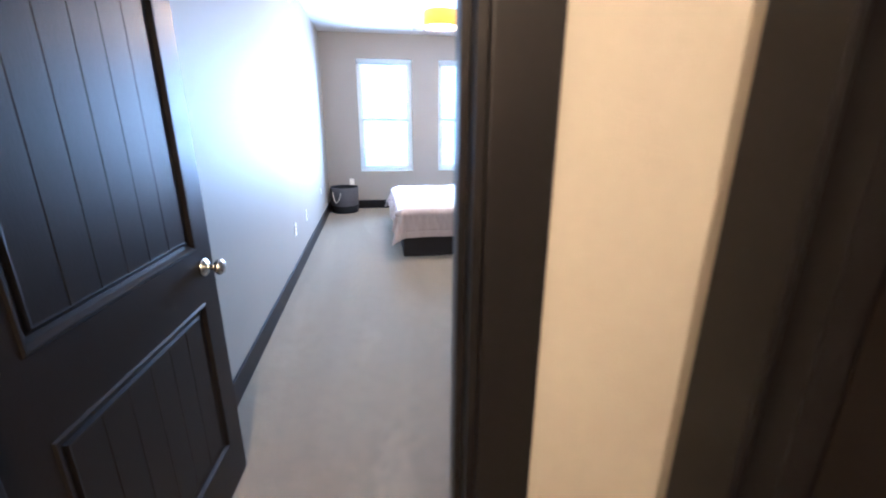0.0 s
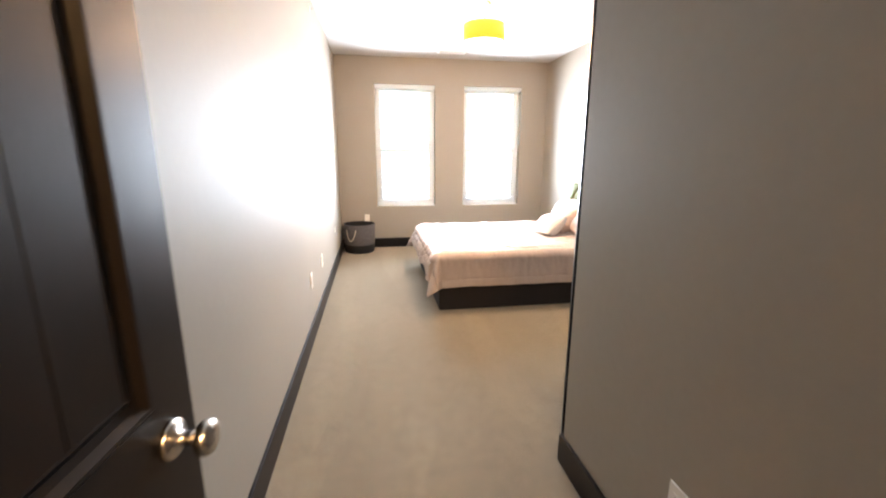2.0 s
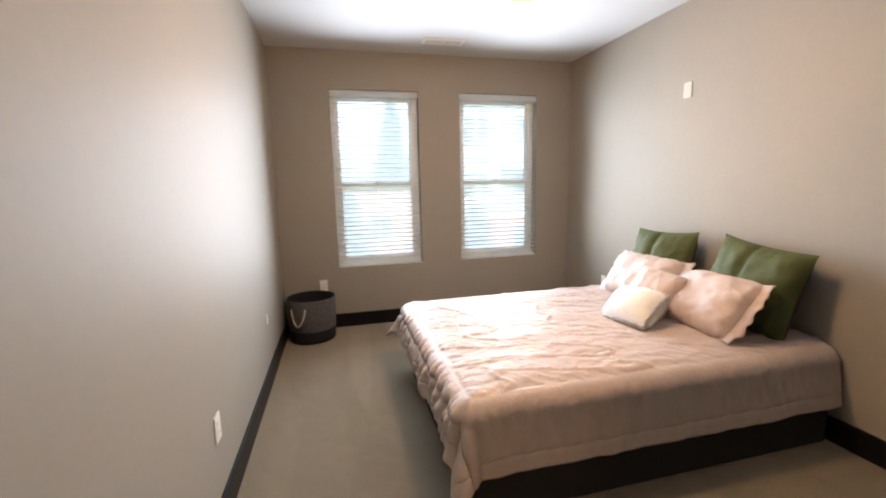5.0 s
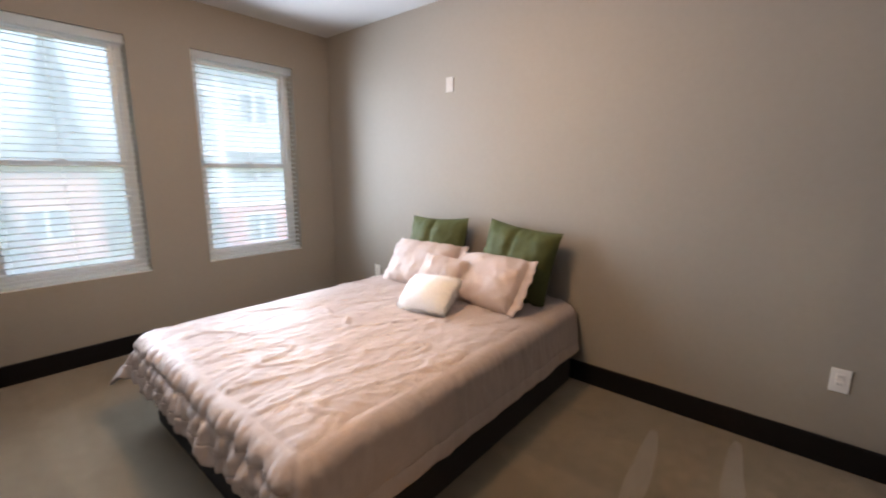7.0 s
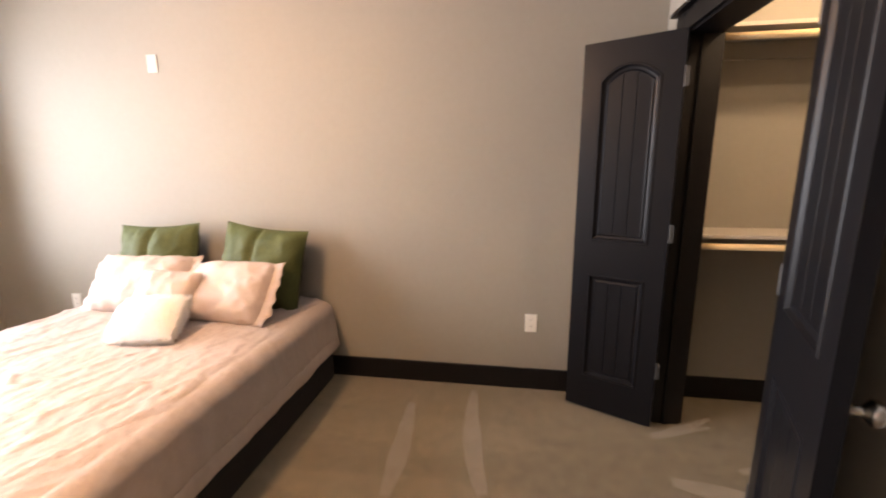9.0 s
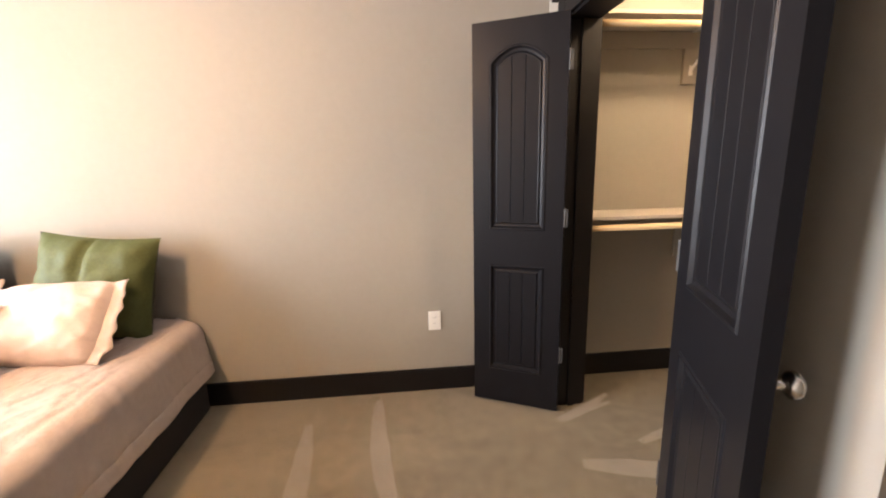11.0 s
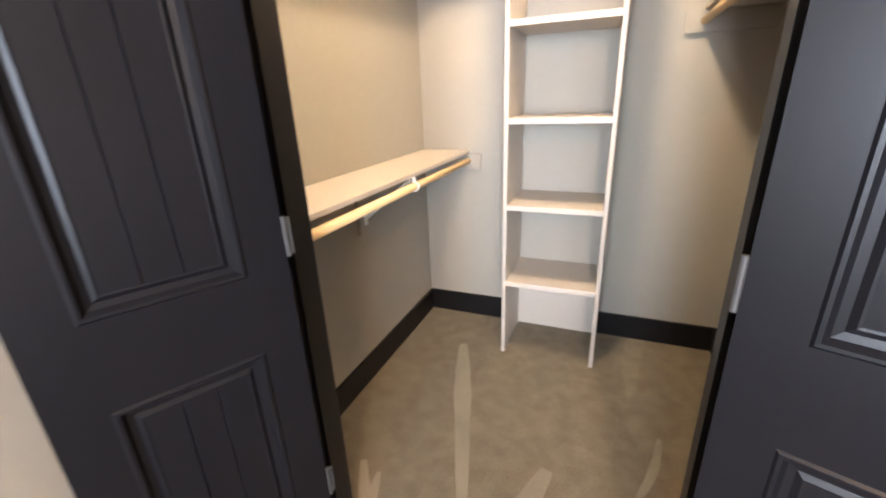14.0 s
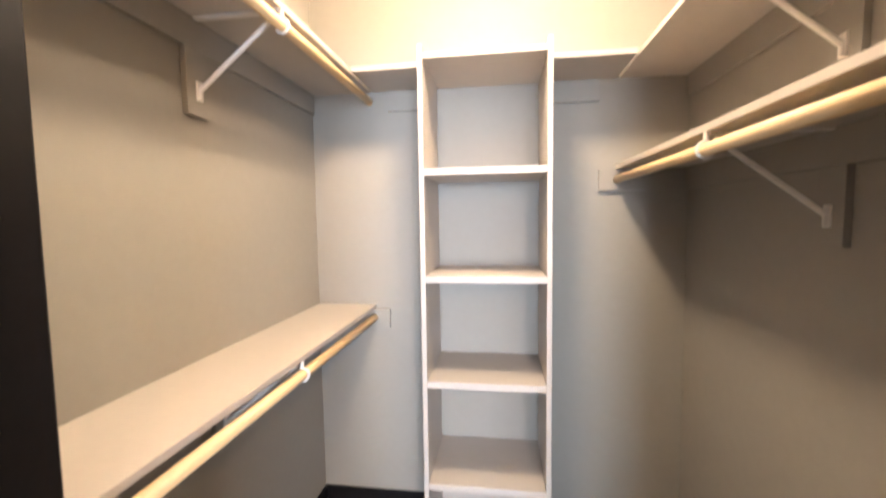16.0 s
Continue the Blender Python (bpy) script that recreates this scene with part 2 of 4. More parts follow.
def part(name, bm, mat, parent=None, label="", smooth=False):
    ob = new(name, finish(bm, name, mat, smooth))
    ob.parent = parent
    if label:
        tagged(ob, label)
    return ob


def setting(name, bm, mat, label, smooth=False):
    return tagged(part(name, bm, mat, None, "", smooth), label, name.split("_")[0], kind="structure")


def thing(name, label, category, m=Matrix(), group=""):
    ob = new(name)
    ob.matrix_world = m
    ob.empty_display_size = 0.1
    return tagged(ob, label, category, group)


def wall_x(bm, x0, x1, y0, y1, z0, z1, holes):
    """A wall running along x with openings (x0, x1, z0, z1), left to right."""
    at = x0
    for a, b, c, d in holes:
        box(bm, at, a, y0, y1, z0, z1)
        if c > z0:
            box(bm, a, b, y0, y1, z0, c)
        if d < z1:
            box(bm, a, b, y0, y1, d, z1)
        at = b
    box(bm, at, x1, y0, y1, z0, z1)
    return bm


# ---------- the shell ----------
H = 2.725
WX = 3.123          # bed wall
CX = 3.17           # closet side wall
KX = 1.325          # entry passage wall
KH = 1.275          # hallway wall
CW = 1.49           # closet wall behind the passage
FY = -4.755          # closet front wall, room face
FI = -4.910          # closet front wall, inner face
BY = -6.40          # closet back wall
DY = -6.50          # wall with the bedroom door
W1, W2, WZ = (0.539, 1.412), (1.842, 2.724), (0.625, 2.365)
OX = (1.853, 2.860)  # closet opening
DX = (0.120, 0.930)  # bedroom doorway
DH = 2.05

setting("floor", boxed(-0.12, 3.4, -9.1, 0.2, -0.2, 0.0), CARPET, "short olive-tan carpet with vacuum strokes")
setting("ceiling", boxed(-0.12, 3.4, -9.1, 0.2, H, H + 0.2), CEILING, "flat white painted ceiling")
setting("wall_west", boxed(-0.12, 0.0, -9.1, 0.2, 0.0, H), WALL, "smooth greige painted long wall")
setting("wall_north", wall_x(bmesh.new(), 0.0, WX, 0.0, 0.2, 0.0, H, [(*W1, *WZ), (*W2, *WZ)]), WALL, "greige painted wall with two tall windows")
setting("wall_east", boxed(WX, 3.4, -4.91, 0.2, 0.0, H), WALL, "greige painted wall behind the bed")
setting("wall_closet_east", boxed(CX, 3.4, BY, -4.91, 0.0, H), WALL, "greige painted side wall of the closet")
setting("wall_closet_front", wall_x(bmesh.new(), KX, WX, FI, FY, 0.0, H, [(*OX, 0.0, DH)]), WALL, "greige painted wall with a double closet doorway")
setting("wall_passage", boxed(KX, CW, BY, FI, 0.0, H), WALL, "greige painted wall of the entry passage")
setting("wall_closet_back", boxed(KX, 3.4, BY - 0.1, BY, 0.0, H), WALL, "greige painted back wall of the closet")
setting("wall_entry", wall_x(bmesh.new(), 0.0, KH, DY - 0.12, DY, 0.0, H, [(*DX, 0.0, DH)]), WALL, "greige painted wall with the bedroom doorway")
bm = bmesh.new()
box(bm, KH, KH + 0.12, -6.76, DY, 0.0, H)
box(bm, KH, KH + 0.12, -9.1, -7.54, 0.0, H)
box(bm, KH, KH + 0.12, -7.54, -6.76, DH, H)
box(bm, KH + 0.12, KH + 0.16, -7.7, -6.6, 0.0, H)
setting("wall_hall_east", bm, WALL, "warm-lit greige wall of the hallway")
setting("wall_hall_south", boxed(0.0, KH, -9.1, -9.0, 0.0, H), WALL, "greige wall closing the hallway")

def stroke(pts, width):
    """A brushed vacuum stroke: pale pile lying the other way, a tapered curved strip."""
    bm = bmesh.new()
    rows = []
    for i in range(13):
        u = i / 12
        a, b, c = (Vector((*p, 0)) for p in pts)
        p = (1 - u) ** 2 * a + 2 * u * (1 - u) * (2 * b - (a + c) / 2) + u * u * c
        d = (2 * (1 - u) * (2 * b - (a + c) / 2 - a) + 2 * u * (c - 2 * b + (a + c) / 2)).normalized()
        w = width * (0.12 + math.sin(math.pi * min(1.0, 0.08 + u * 0.8)) ** 0.8) * (1 + 0.2 * noise.noise(Vector((u * 6, p.x * 5, p.y * 5))))
        n = Vector((-d.y, d.x, 0))
        rows.append([bm.verts.new(p + n * w * k + Vector((0, 0, 0.0012 + 0.0014 * (1 - k * k)))) for k in (-1, 0, 1)])
    for p, q in zip(rows, rows[1:]):
        for k in range(2):
            bm.faces.new((p[k], p[k + 1], q[k + 1], q[k]))
    ob = setting("floor_vacuum_stroke", bm, STROKE, "pale brushed vacuum stroke in the carpet pile", True)
    return ob


STROKE = material("brushed_carpet_pile", (0.158, 0.131, 0.090), 0.95, vary=0.3, scale=5.5, fine=240, bump=0.9, bump_scale=420, spec=0.1)
shader(STROKE).inputs["Sheen Weight"].default_value = 0.45
tilt_to_windows(STROKE)
shader(STROKE).inputs["Sheen Roughness"].default_value = 0.55
stroke(((2.81, -6.02), (2.70, -5.69), (2.48, -5.05)), 0.035)
stroke(((2.22, -5.30), (2.30, -5.00), (2.37, -4.71)), 0.05)
stroke(((2.83, -5.07), (2.78, -4.90), (2.72, -4.74)), 0.022)
stroke(((1.81, -5.61), (1.84, -5.44), (1.90, -5.29)), 0.016)
stroke(((2.84, -3.38), (2.43, -3.42), (2.09, -3.43)), 0.045)
stroke(((3.03, -3.75), (2.53, -3.78), (2.16, -3.86)), 0.042)
stroke(((2.92, -5.1), (2.76, -4.85), (2.71, -4.72)), 0.028)

# baseboards, tall and nearly black
BH, BT = 0.140, 0.015


def baseboard(x0, x1, y0, y1):
    bm = boxed(x0, x1, y0, y1, 0.0, BH)
    top = [e for e in bm.edges if all(v.co.z > BH - 1e-4 for v in e.verts)]
    bmesh.ops.bevel(bm, geom=top, offset=0.004, segments=2, affect="EDGES")
    return setting("baseboard", bm, TRIM, "tall near-black painted baseboard")


baseboard(0.0, BT, DY + 0.02, -BT)
baseboard(0.0, WX, -BT, 0.0)
baseboard(WX - BT, WX, FY, -BT)
baseboard(KX - BT, KX, DY + 0.02, FY)
baseboard(KX - BT, OX[0] - 0.09, FY, FY + BT)
baseboard(OX[1] + 0.09, WX - BT, FY, FY + BT)
baseboard(CX - BT, CX, BY + BT, -4.90)
baseboard(CW, CX, BY, BY + BT)
baseboard(CW, CW + BT, BY + BT, -4.90)
baseboard(0.0, BT, -9.0, DY - 0.14)


def casing(name, x0, x1, y, side, h, label, jamb):
    """Dark casing round an opening in a wall along x, on the face y, with its jamb lining."""
    w, t = 0.085, 0.018
    bm = bmesh.new()
    ya, yb = sorted((y, y + side * t))
    box(bm, x0 - w, x0 + 0.007, ya, yb, 0.0, h + w, 0.004)
    box(bm, x1 - 0.007, x1 + w, ya, yb, 0.0, h + w, 0.004)
    box(bm, x0 + 0.007, x1 - 0.007, ya, yb, h - 0.007, h + w, 0.004)
    if jamb:
        a, b = jamb
        box(bm, x0 - 0.002, x0 + 0.02, a, b, 0.0, h)
        box(bm, x1 - 0.02, x1 + 0.002, a, b, 0.0, h)
        box(bm, x0 + 0.02, x1 - 0.02, a, b, h - 0.02, h + 0.002)
        c = a + 0.35 * (b - a)
        box(bm, x0 + 0.02, x0 + 0.032, c, c + 0.035, 0.0, h - 0.02)
        box(bm, x1 - 0.032, x1 - 0.02, c, c + 0.035, 0.0, h - 0.02)
    return setting(name, bm, TRIM, label)


casing("trim_closet", *OX, FY, 1, DH, "near-black casing round the closet doorway", (FI + 0.001, FY - 0.001))
bm = bmesh.new()
box(bm, OX[0] - 0.105, OX[1] + 0.105, FY, FY + 0.045, DH + 0.086, DH + 0.104, 0.004)
box(bm, OX[0] - 0.095, OX[1] + 0.095, FY, FY + 0.030, DH + 0.104, DH + 0.118, 0.003)
setting("trim_closet_cap", bm, TRIM, "near-black cap moulding over the closet doorway")
casing("trim_closet_inner", *OX, FI, -1, DH, "near-black inner casing of the closet doorway", None)
casing("trim_bedroom", DX[0], DX[1], DY, 1, DH, "near-black casing round the bedroom doorway", (DY - 0.119, DY - 0.001))
casing("trim_bedroom_hall", DX[0], DX[1], DY - 0.12, -1, DH, "near-black hall-side casing of the bedroom doorway", None)
bm = bmesh.new()
box(bm, KH - 0.018, KH, -6.768, -6.66, 0.0, DH + 0.085, 0.004)
box(bm, KH - 0.018, KH, -7.64, -7.532, 0.0, DH + 0.085, 0.004)
box(bm, KH - 0.018, KH, -7.532, -6.768, DH - 0.007, DH + 0.085, 0.004)
box(bm, KH + 0.001, KH + 0.119, -6.81, -6.758, 0.0, DH)
setting("trim_hall_door", bm, TRIM, "near-black casing of a hallway door")


# ---------- doors ----------
def outline(x0, x1, z0, z1, arch, n=14):
    """Closed outline of a panel, its top a flat arch."""
    pts = [(x0, z0), (x1, z0)]
    if arch:
        for i in range(n + 1):
            u = i / n
            pts.append((x1 + (x0 - x1) * u, z1 - arch * (2 * u - 1) ** 2))
    else:
        pts += [(x1, z1), (x0, z1)]
    return pts


def inset(pts, d):
    out = []
    k = len(pts)
    for i in range(k):
        p, q, r = (Vector(pts[(i + s) % k]) for s in (-1, 0, 1))
        a, b = (q - p).normalized(), (r - q).normalized()
        na, nb = Vector((-a.y, a.x)), Vector((-b.y, b.x))
        n = (na + nb).normalized()
        out.append(tuple(q + n * (d / max(0.3, n.dot(na)))))
    return out


def door_leaf(name, label, m, w, h, mat, boards, knob_z=None, knob_x=None, hinge_side=None, stile=0.09, knobs=(-1, 1)):
    """A two-panel plank door: x along its width from the hinge, y through its thickness, z up."""
    t = 0.035
    d = thing(name, label, "door", m)
    lower = (0.20, 0.815)
    upper = (1.005, h - 0.115)
    arch = 0.075
    body = bmesh.new()
    x0, x1 = stile, w - stile
    box(body, 0, x0, 0, t, 0, h)
    box(body, x1, w, 0, t, 0, h)
    box(body, x0, x1, 0, t, 0, lower[0])
    box(body, x0, x1, 0, t, lower[1], upper[0])
    top = outline(x0, x1, upper[0], upper[1], arch)[2:]
    for (xa, za), (xb, zb) in zip(top, top[1:]):
        vs = [body.verts.new(c) for c in ((xa, 0, za), (xb, 0, zb), (xb, 0, h), (xa, 0, h), (xa, t, za), (xb, t, zb), (xb, t, h), (xa, t, h))]
        for f in ((0, 1, 2, 3), (7, 6, 5, 4), (0, 4, 5, 1), (2, 6, 7, 3)):
            body.faces.new([vs[i] for i in f])
    part("frame", body, mat, d)
    for za, zb, ar in ((*lower, 0.0), (*upper, arch)):
        ring = bmesh.new()
        pts = outline(x0, x1, za, zb, ar)
        for face, s in ((0.0, 1), (t, -1)):
            loops = []
            for off, depth in ((0.0, 0.0), (0.005, -0.004), (0.011, -0.0035), (0.019, 0.008), (0.031, 0.011), (0.041, 0.0055), (0.045, 0.0065)):
                loops.append([ring.verts.new((x, face + s * depth, z)) for x, z in (inset(pts, off) if off else pts)])
            for a, b in zip(loops, loops[1:]):
                for i in range(len(pts)):
                    j = (i + 1) % len(pts)
                    ring.faces.new((a[i], a[j], b[j], b[i]))
        part("moulding", ring, mat, d)
        inner = inset(pts, 0.043)
        xa, xb = inner[0][0], inner[1][0]
        zlo = inner[0][1]
        half = (xb - xa) / 2
        crown = max(p[1] for p in inner)
        drop = crown - inner[2][1] if ar else 0.0
        count = boards
        cut = 0.0036 if mat is DOOR_DARK else 0.0025
        for k in range(count):
            ba, bb_ = xa + (xb - xa) * k / count, xa + (xb - xa) * (k + 1) / count
            board = bmesh.new()
            g, c = 0.0018, 0.0016
            xs = [ba + g, ba + (bb_ - ba) * 0.33, ba + (bb_ - ba) * 0.67, bb_ - g]
            tops = [crown - drop * ((x - (xa + half)) / half) ** 2 for x in xs]
            for s, f in ((1, 0.0065), (-1, t - 0.0065)):
                lo = [board.verts.new((x, f, zlo)) for x in xs]
                hi = [board.verts.new((x, f, z)) for x, z in zip(xs, tops)]
                for i in range(3):
                    board.faces.new((lo[i], lo[i + 1], hi[i + 1], hi[i]))
                for i, e in ((0, -c), (3, c)):
                    a = board.verts.new((xs[i] + e, f + s * cut, zlo))
                    b = board.verts.new((xs[i] + e, f + s * cut, tops[i]))
                    board.faces.new((lo[i], a, b, hi[i]))
            part("board", board, mat, d)
        core = bmesh.new()
        box(core, xa - 0.02, xb + 0.02, 0.011, t - 0.011, za, zb - ar * 0.9)
        part("core", core, mat, d)
    if knob_z:
        for s in knobs:
            f = 0.0 if s < 0 else t
            kb = bmesh.new()
            lathe(kb, [(0.0, -0.001), (0.032, -0.001), (0.032, 0.006), (0.028, 0.011), (0.012, 0.013), (0.011, 0.034), (0.017, 0.040), (0.027, 0.048), (0.0285, 0.058), (0.024, 0.066), (0.012, 0.070), (0.0, 0.0705)], 24)
            bmesh.ops.transform(kb, matrix=pose(knob_x, f, knob_z, 90 if s < 0 else -90), verts=kb.verts)
            part("knob", kb, CHROME, d, "round brushed nickel knob", True)
    if hinge_side is not None:
        for z in (0.333, 1.076, 1.82):
            hb = bmesh.new()
            if hinge_side > 0.01:
                box(hb, -0.020, 0.002, hinge_side - 0.0015, hinge_side + 0.0015, z - 0.044, z + 0.044, 0.0006)
            tube(hb, (-0.006, hinge_side, z - 0.047), (-0.006, hinge_side, z + 0.047), 0.006, 10)
            part("hinge", hb, NICKEL, d, "grey steel butt hinge")
    return d


def turned(hinge, end, z):
    """Pose of a leaf whose hinge line and free edge stand at these places."""
    ang = math.degrees(math.atan2(end[1] - hinge[1], end[0] - hinge[0]))
    return pose(hinge[0], hinge[1], z, 0, 0, ang)


LEAF = 0.472
door_leaf("closet_door", "charcoal two-panel closet door leaf standing open by the bed wall", turned((2.800, -4.750), (3.006, -4.345), 0.012), LEAF, 2.03, DOOR, 3, hinge_side=0.033)
door_leaf("closet_door", "charcoal two-panel closet door leaf swung open beside the passage corner", turned((1.895, -4.742), (1.408, -4.563), 0.012), 0.519, 2.03, DOOR, 3, knob_z=0.925, knob_x=0.462, hinge_side=0.002, knobs=(1,))
door_leaf("bedroom_door", "dark espresso plank-panel bedroom door standing open", turned((0.122, -6.482), (0.178, -5.60), 0.012), 0.884, 2.03, DOOR_DARK, 6, knob_z=0.935, knob_x=0.884 - 0.075, stile=0.105)
door_leaf("hall_door", "dark espresso panel door in the hallway", pose(KH + 0.09, -7.535, 0.012, 0, 0, 90), 0.722, 2.03, DOOR_DARK, 5, knob_z=0.965, knob_x=0.655, stile=0.11)


# ---------- windows ----------
def window_unit(name, x0, x1, z0, z1):
    """A single-hung white vinyl window with a horizontal blind."""
    w = thing(name, "white vinyl single-hung window in a painted reveal", "window", pose(x0, 0.11, z0))
    w["kind"] = "structure"
    W, Z = x1 - x0, z1 - z0
    f = 0.045
    fr = bmesh.new()
    for a in ((0, f, 0, Z), (W - f, W, 0, Z), (f, W - f, 0, f), (f, W - f, Z - f, Z)):
        box(fr, a[0], a[1], 0, 0.07, a[2], a[3], 0.004)
    part("window_frame", fr, VINYL, w)
    mid = 0.475 * Z
    for y, a, b in ((0.004, f, mid + 0.02), (0.034, mid - 0.02, Z - f)):
        s = bmesh.new()
        k = 0.035
        for c in ((f, f + k, a, b), (W - f - k, W - f, a, b), (f + k, W - f - k, a, a + k), (f + k, W - f - k, b - k, b)):
            box(s, c[0], c[1], y, y + 0.028, c[2], c[3], 0.003)
        sash = part("sash", s, VINYL, w)
        p = part("pane", boxed(f + k, W - f - k, y + 0.012, y + 0.016, a + k, b - k), GLASS, sash)
        p.visible_shadow = False
    lock = boxed(W / 2 - 0.03, W / 2 + 0.03, -0.006, 0.006, mid + 0.02, mid + 0.035, 0.003)
    part("lock", lock, VINYL, w)
    part("window_sill", boxed(-0.0, W, -0.108, 0.0, -0.012, 0.004, 0.003), VINYL, w)
    return w


def blind(x0, x1, z0, z1):
    W, Z = x1 - x0, z1 - z0
    b = thing("window_blind", "white horizontal slat blind lowered with open slats", "blind", pose(x0, 0.0, z0), "window blinds")
    part("headrail", boxed(0.004, W - 0.004, 0.012, 0.075, Z - 0.062, Z - 0.003, 0.004), BLIND, b)
    part("bottom_rail", boxed(0.008, W - 0.008, 0.022, 0.070, 0.012, 0.030, 0.004), BLIND, b)
    n = 37
    sl = bmesh.new()
    prof = [(-0.019, -0.0012), (-0.0095, 0.0008), (0.0, 0.0015), (0.0095, 0.0008), (0.019, -0.0012)]
    rows = []
    for x in (0.008, W - 0.008):
        rows.append(([sl.verts.new((x, y, z + 0.0006)) for y, z in prof], [sl.verts.new((x, y, z - 0.0006)) for y, z in prof]))
    (ta, ba), (tb, bb2) = rows
    for i in range(4):
        sl.faces.new((ta[i], ta[i + 1], tb[i + 1], tb[i]))
        sl.faces.new((ba[i], bb2[i], bb2[i + 1], ba[i + 1]))
    sl.faces.new((ta[0], tb[0], bb2[0], ba[0]))
    sl.faces.new((ta[4], ba[4], bb2[4], tb[4]))
    me = finish(sl, "slat", BLIND)
    for i in range(n):
        o = new("slat", me)
        o.parent = b
        o.location = (0, 0.046, 0.055 + (Z - 0.062 - 0.07) * i / (n - 1))
        o.rotation_euler = (radians(4 + random.uniform(-1.2, 1.2)), 0, 0)
    for x in (0.11, W / 2, W - 0.11):
        c = bmesh.new()
        for y in (0.020, 0.072):
            tube(c, (x, y, 0.02), (x, y, Z - 0.06), 0.0012, 5)
        part("ladder_cord", c, BLIND, b)
    wand = bmesh.new()
    tube(wand, (0.05, 0.008, Z - 0.85), (0.05, 0.008, Z - 0.05), 0.004, 8)
    part("tilt_wand", wand, VINYL, b)
    return b


for i, (a, b) in enumerate((W1, W2), 1):
    window_unit("window_%d" % i, a, b, *WZ)
    blind(a, b, *WZ)


# ---------- ceiling fittings ----------
lamp = thing("ceiling_lamp", "lit amber drum-shade ceiling lamp on a short stem", "ceiling lamp", pose(1.53, -2.30, H))
bm = bmesh.new()
lathe(bm, [(0.0, 0.0), (0.065, 0.0), (0.062, -0.018), (0.02, -0.026), (0.0, -0.026)], 24)
part("canopy", bm, CHROME, lamp, smooth=True)
bm = bmesh.new()
tube(bm, (0, 0, -0.02), (0, 0, -0.335), 0.009)
part("stem", bm, CHROME, lamp)
bm = bmesh.new()
lathe(bm, [(0.183, -0.190), (0.187, -0.190), (0.190, -0.340), (0.186, -0.340), (0.183, -0.190)], 48)
part("shade", bm, SHADE, lamp, "glowing amber fabric drum shade", True)
bm = bmesh.new()
lathe(bm, [(0.0, -0.347), (0.10, -0.345), (0.17, -0.337), (0.1855, -0.325), (0.1855, -0.320), (0.0, -0.320)], 48)
part("diffuser", bm, DIFFUSER, lamp, "white lit diffuser disc", True)

vent = thing("ceiling_vent", "white slotted metal ceiling vent", "vent", pose(1.575, -0.40, H))
bm = bmesh.new()
for a in ((-0.19, 0.19, -0.075, -0.055), (-0.19, 0.19, 0.055, 0.075), (-0.19, -0.165, -0.055, 0.055), (0.165, 0.19, -0.055, 0.055), (-0.012, 0.012, -0.055, 0.055)):
    box(bm, a[0], a[1], a[2], a[3], -0.010, 0.0)
part("frame", bm, VINYL, vent)
# Black sheet drawn for the shade behind the vent slats.
part("shade_sheet", boxed(-0.165, 0.165, -0.055, 0.055, -0.002, 0.0), DARK, vent)
for s in (-1, 1):
    for i in range(7):
        bm = boxed(-0.0765, 0.0765, -0.001, 0.001, -0.007, 0.007)
        o = part("slat", bm, VINYL, vent)
        o.location = (s * 0.0885, -0.045 + i * 0.015, -0.006)
        o.rotation_euler = (radians(-62), 0, 0)

flush = thing("closet_ceiling_light", "lit white flush ceiling light in the closet", "ceiling light", pose(2.32, -5.55, H))
bm = bmesh.new()
lathe(bm, [(0.0, 0.0), (0.135, 0.0), (0.135, -0.02), (0.125, -0.022), (0.0, -0.022)], 32)
part("base", bm, VINYL, flush)
bm = bmesh.new()
lathe(bm, [(0.122, -0.022), (0.11, -0.045), (0.07, -0.062), (0.0, -0.068)], 32)
part("dome", bm, FLUSH, flush, smooth=True)


# ---------- switches and outlets ----------
def plate(name, label, m, w=0.074, h=0.118, sockets=2, mat=WHITE):
    p = thing(name, label, "outlet" if "outlet" in name else "switch", m)
    part("cover", boxed(-w / 2, w / 2, -0.006, 0.0, -h / 2, h / 2, 0.002), mat, p)
    for i in range(sockets):
        z = (i - (sockets - 1) / 2) * 0.039
        part("socket", boxed(-0.017, 0.017, -0.0085, -0.004, z - 0.014, z + 0.014, 0.002), mat, p)
        if "outlet" in name:
            for x in (-0.006, 0.006):
                part("slot", boxed(x - 0.001, x + 0.001, -0.0092, -0.008, z - 0.002, z + 0.007), DARK, p)
    return p


for x, y, z, turn in ((0.379, 0.0, 0.448, 0), (WX, -4.097, 0.447, -90), (WX, -0.715, 0.437, -90), (0.0, -2.457, 0.433, 90), (0.0, -3.13, 0.442, 90), (KX, -5.45, 0.422, -90)):
    plate("wall_outlet", "white double wall outlet above the baseboard", pose(x, y, z, 0, 0, turn))
plate("light_switch", "white rocker light switch plate", pose(KX, -6.064, 1.175, 0, 0, -90), 0.078, 0.118, 1)
plate("wall_sensor", "small white wall box high on the bed wall", pose(WX, -1.625, 2.092, 0, 0, -90), 0.072, 0.11, 1, METAL_GREY)
plate("cable_plate", "tiny white cable plate on the long wall", pose(0.0, -1.095, 0.48, 0, 0, 90), 0.045, 0.07, 0)


# ---------- bed ----------
BX0, BX1, BYN, BYF, BTOP = 1.07, 3.10, -2.70, -1.20, 0.545


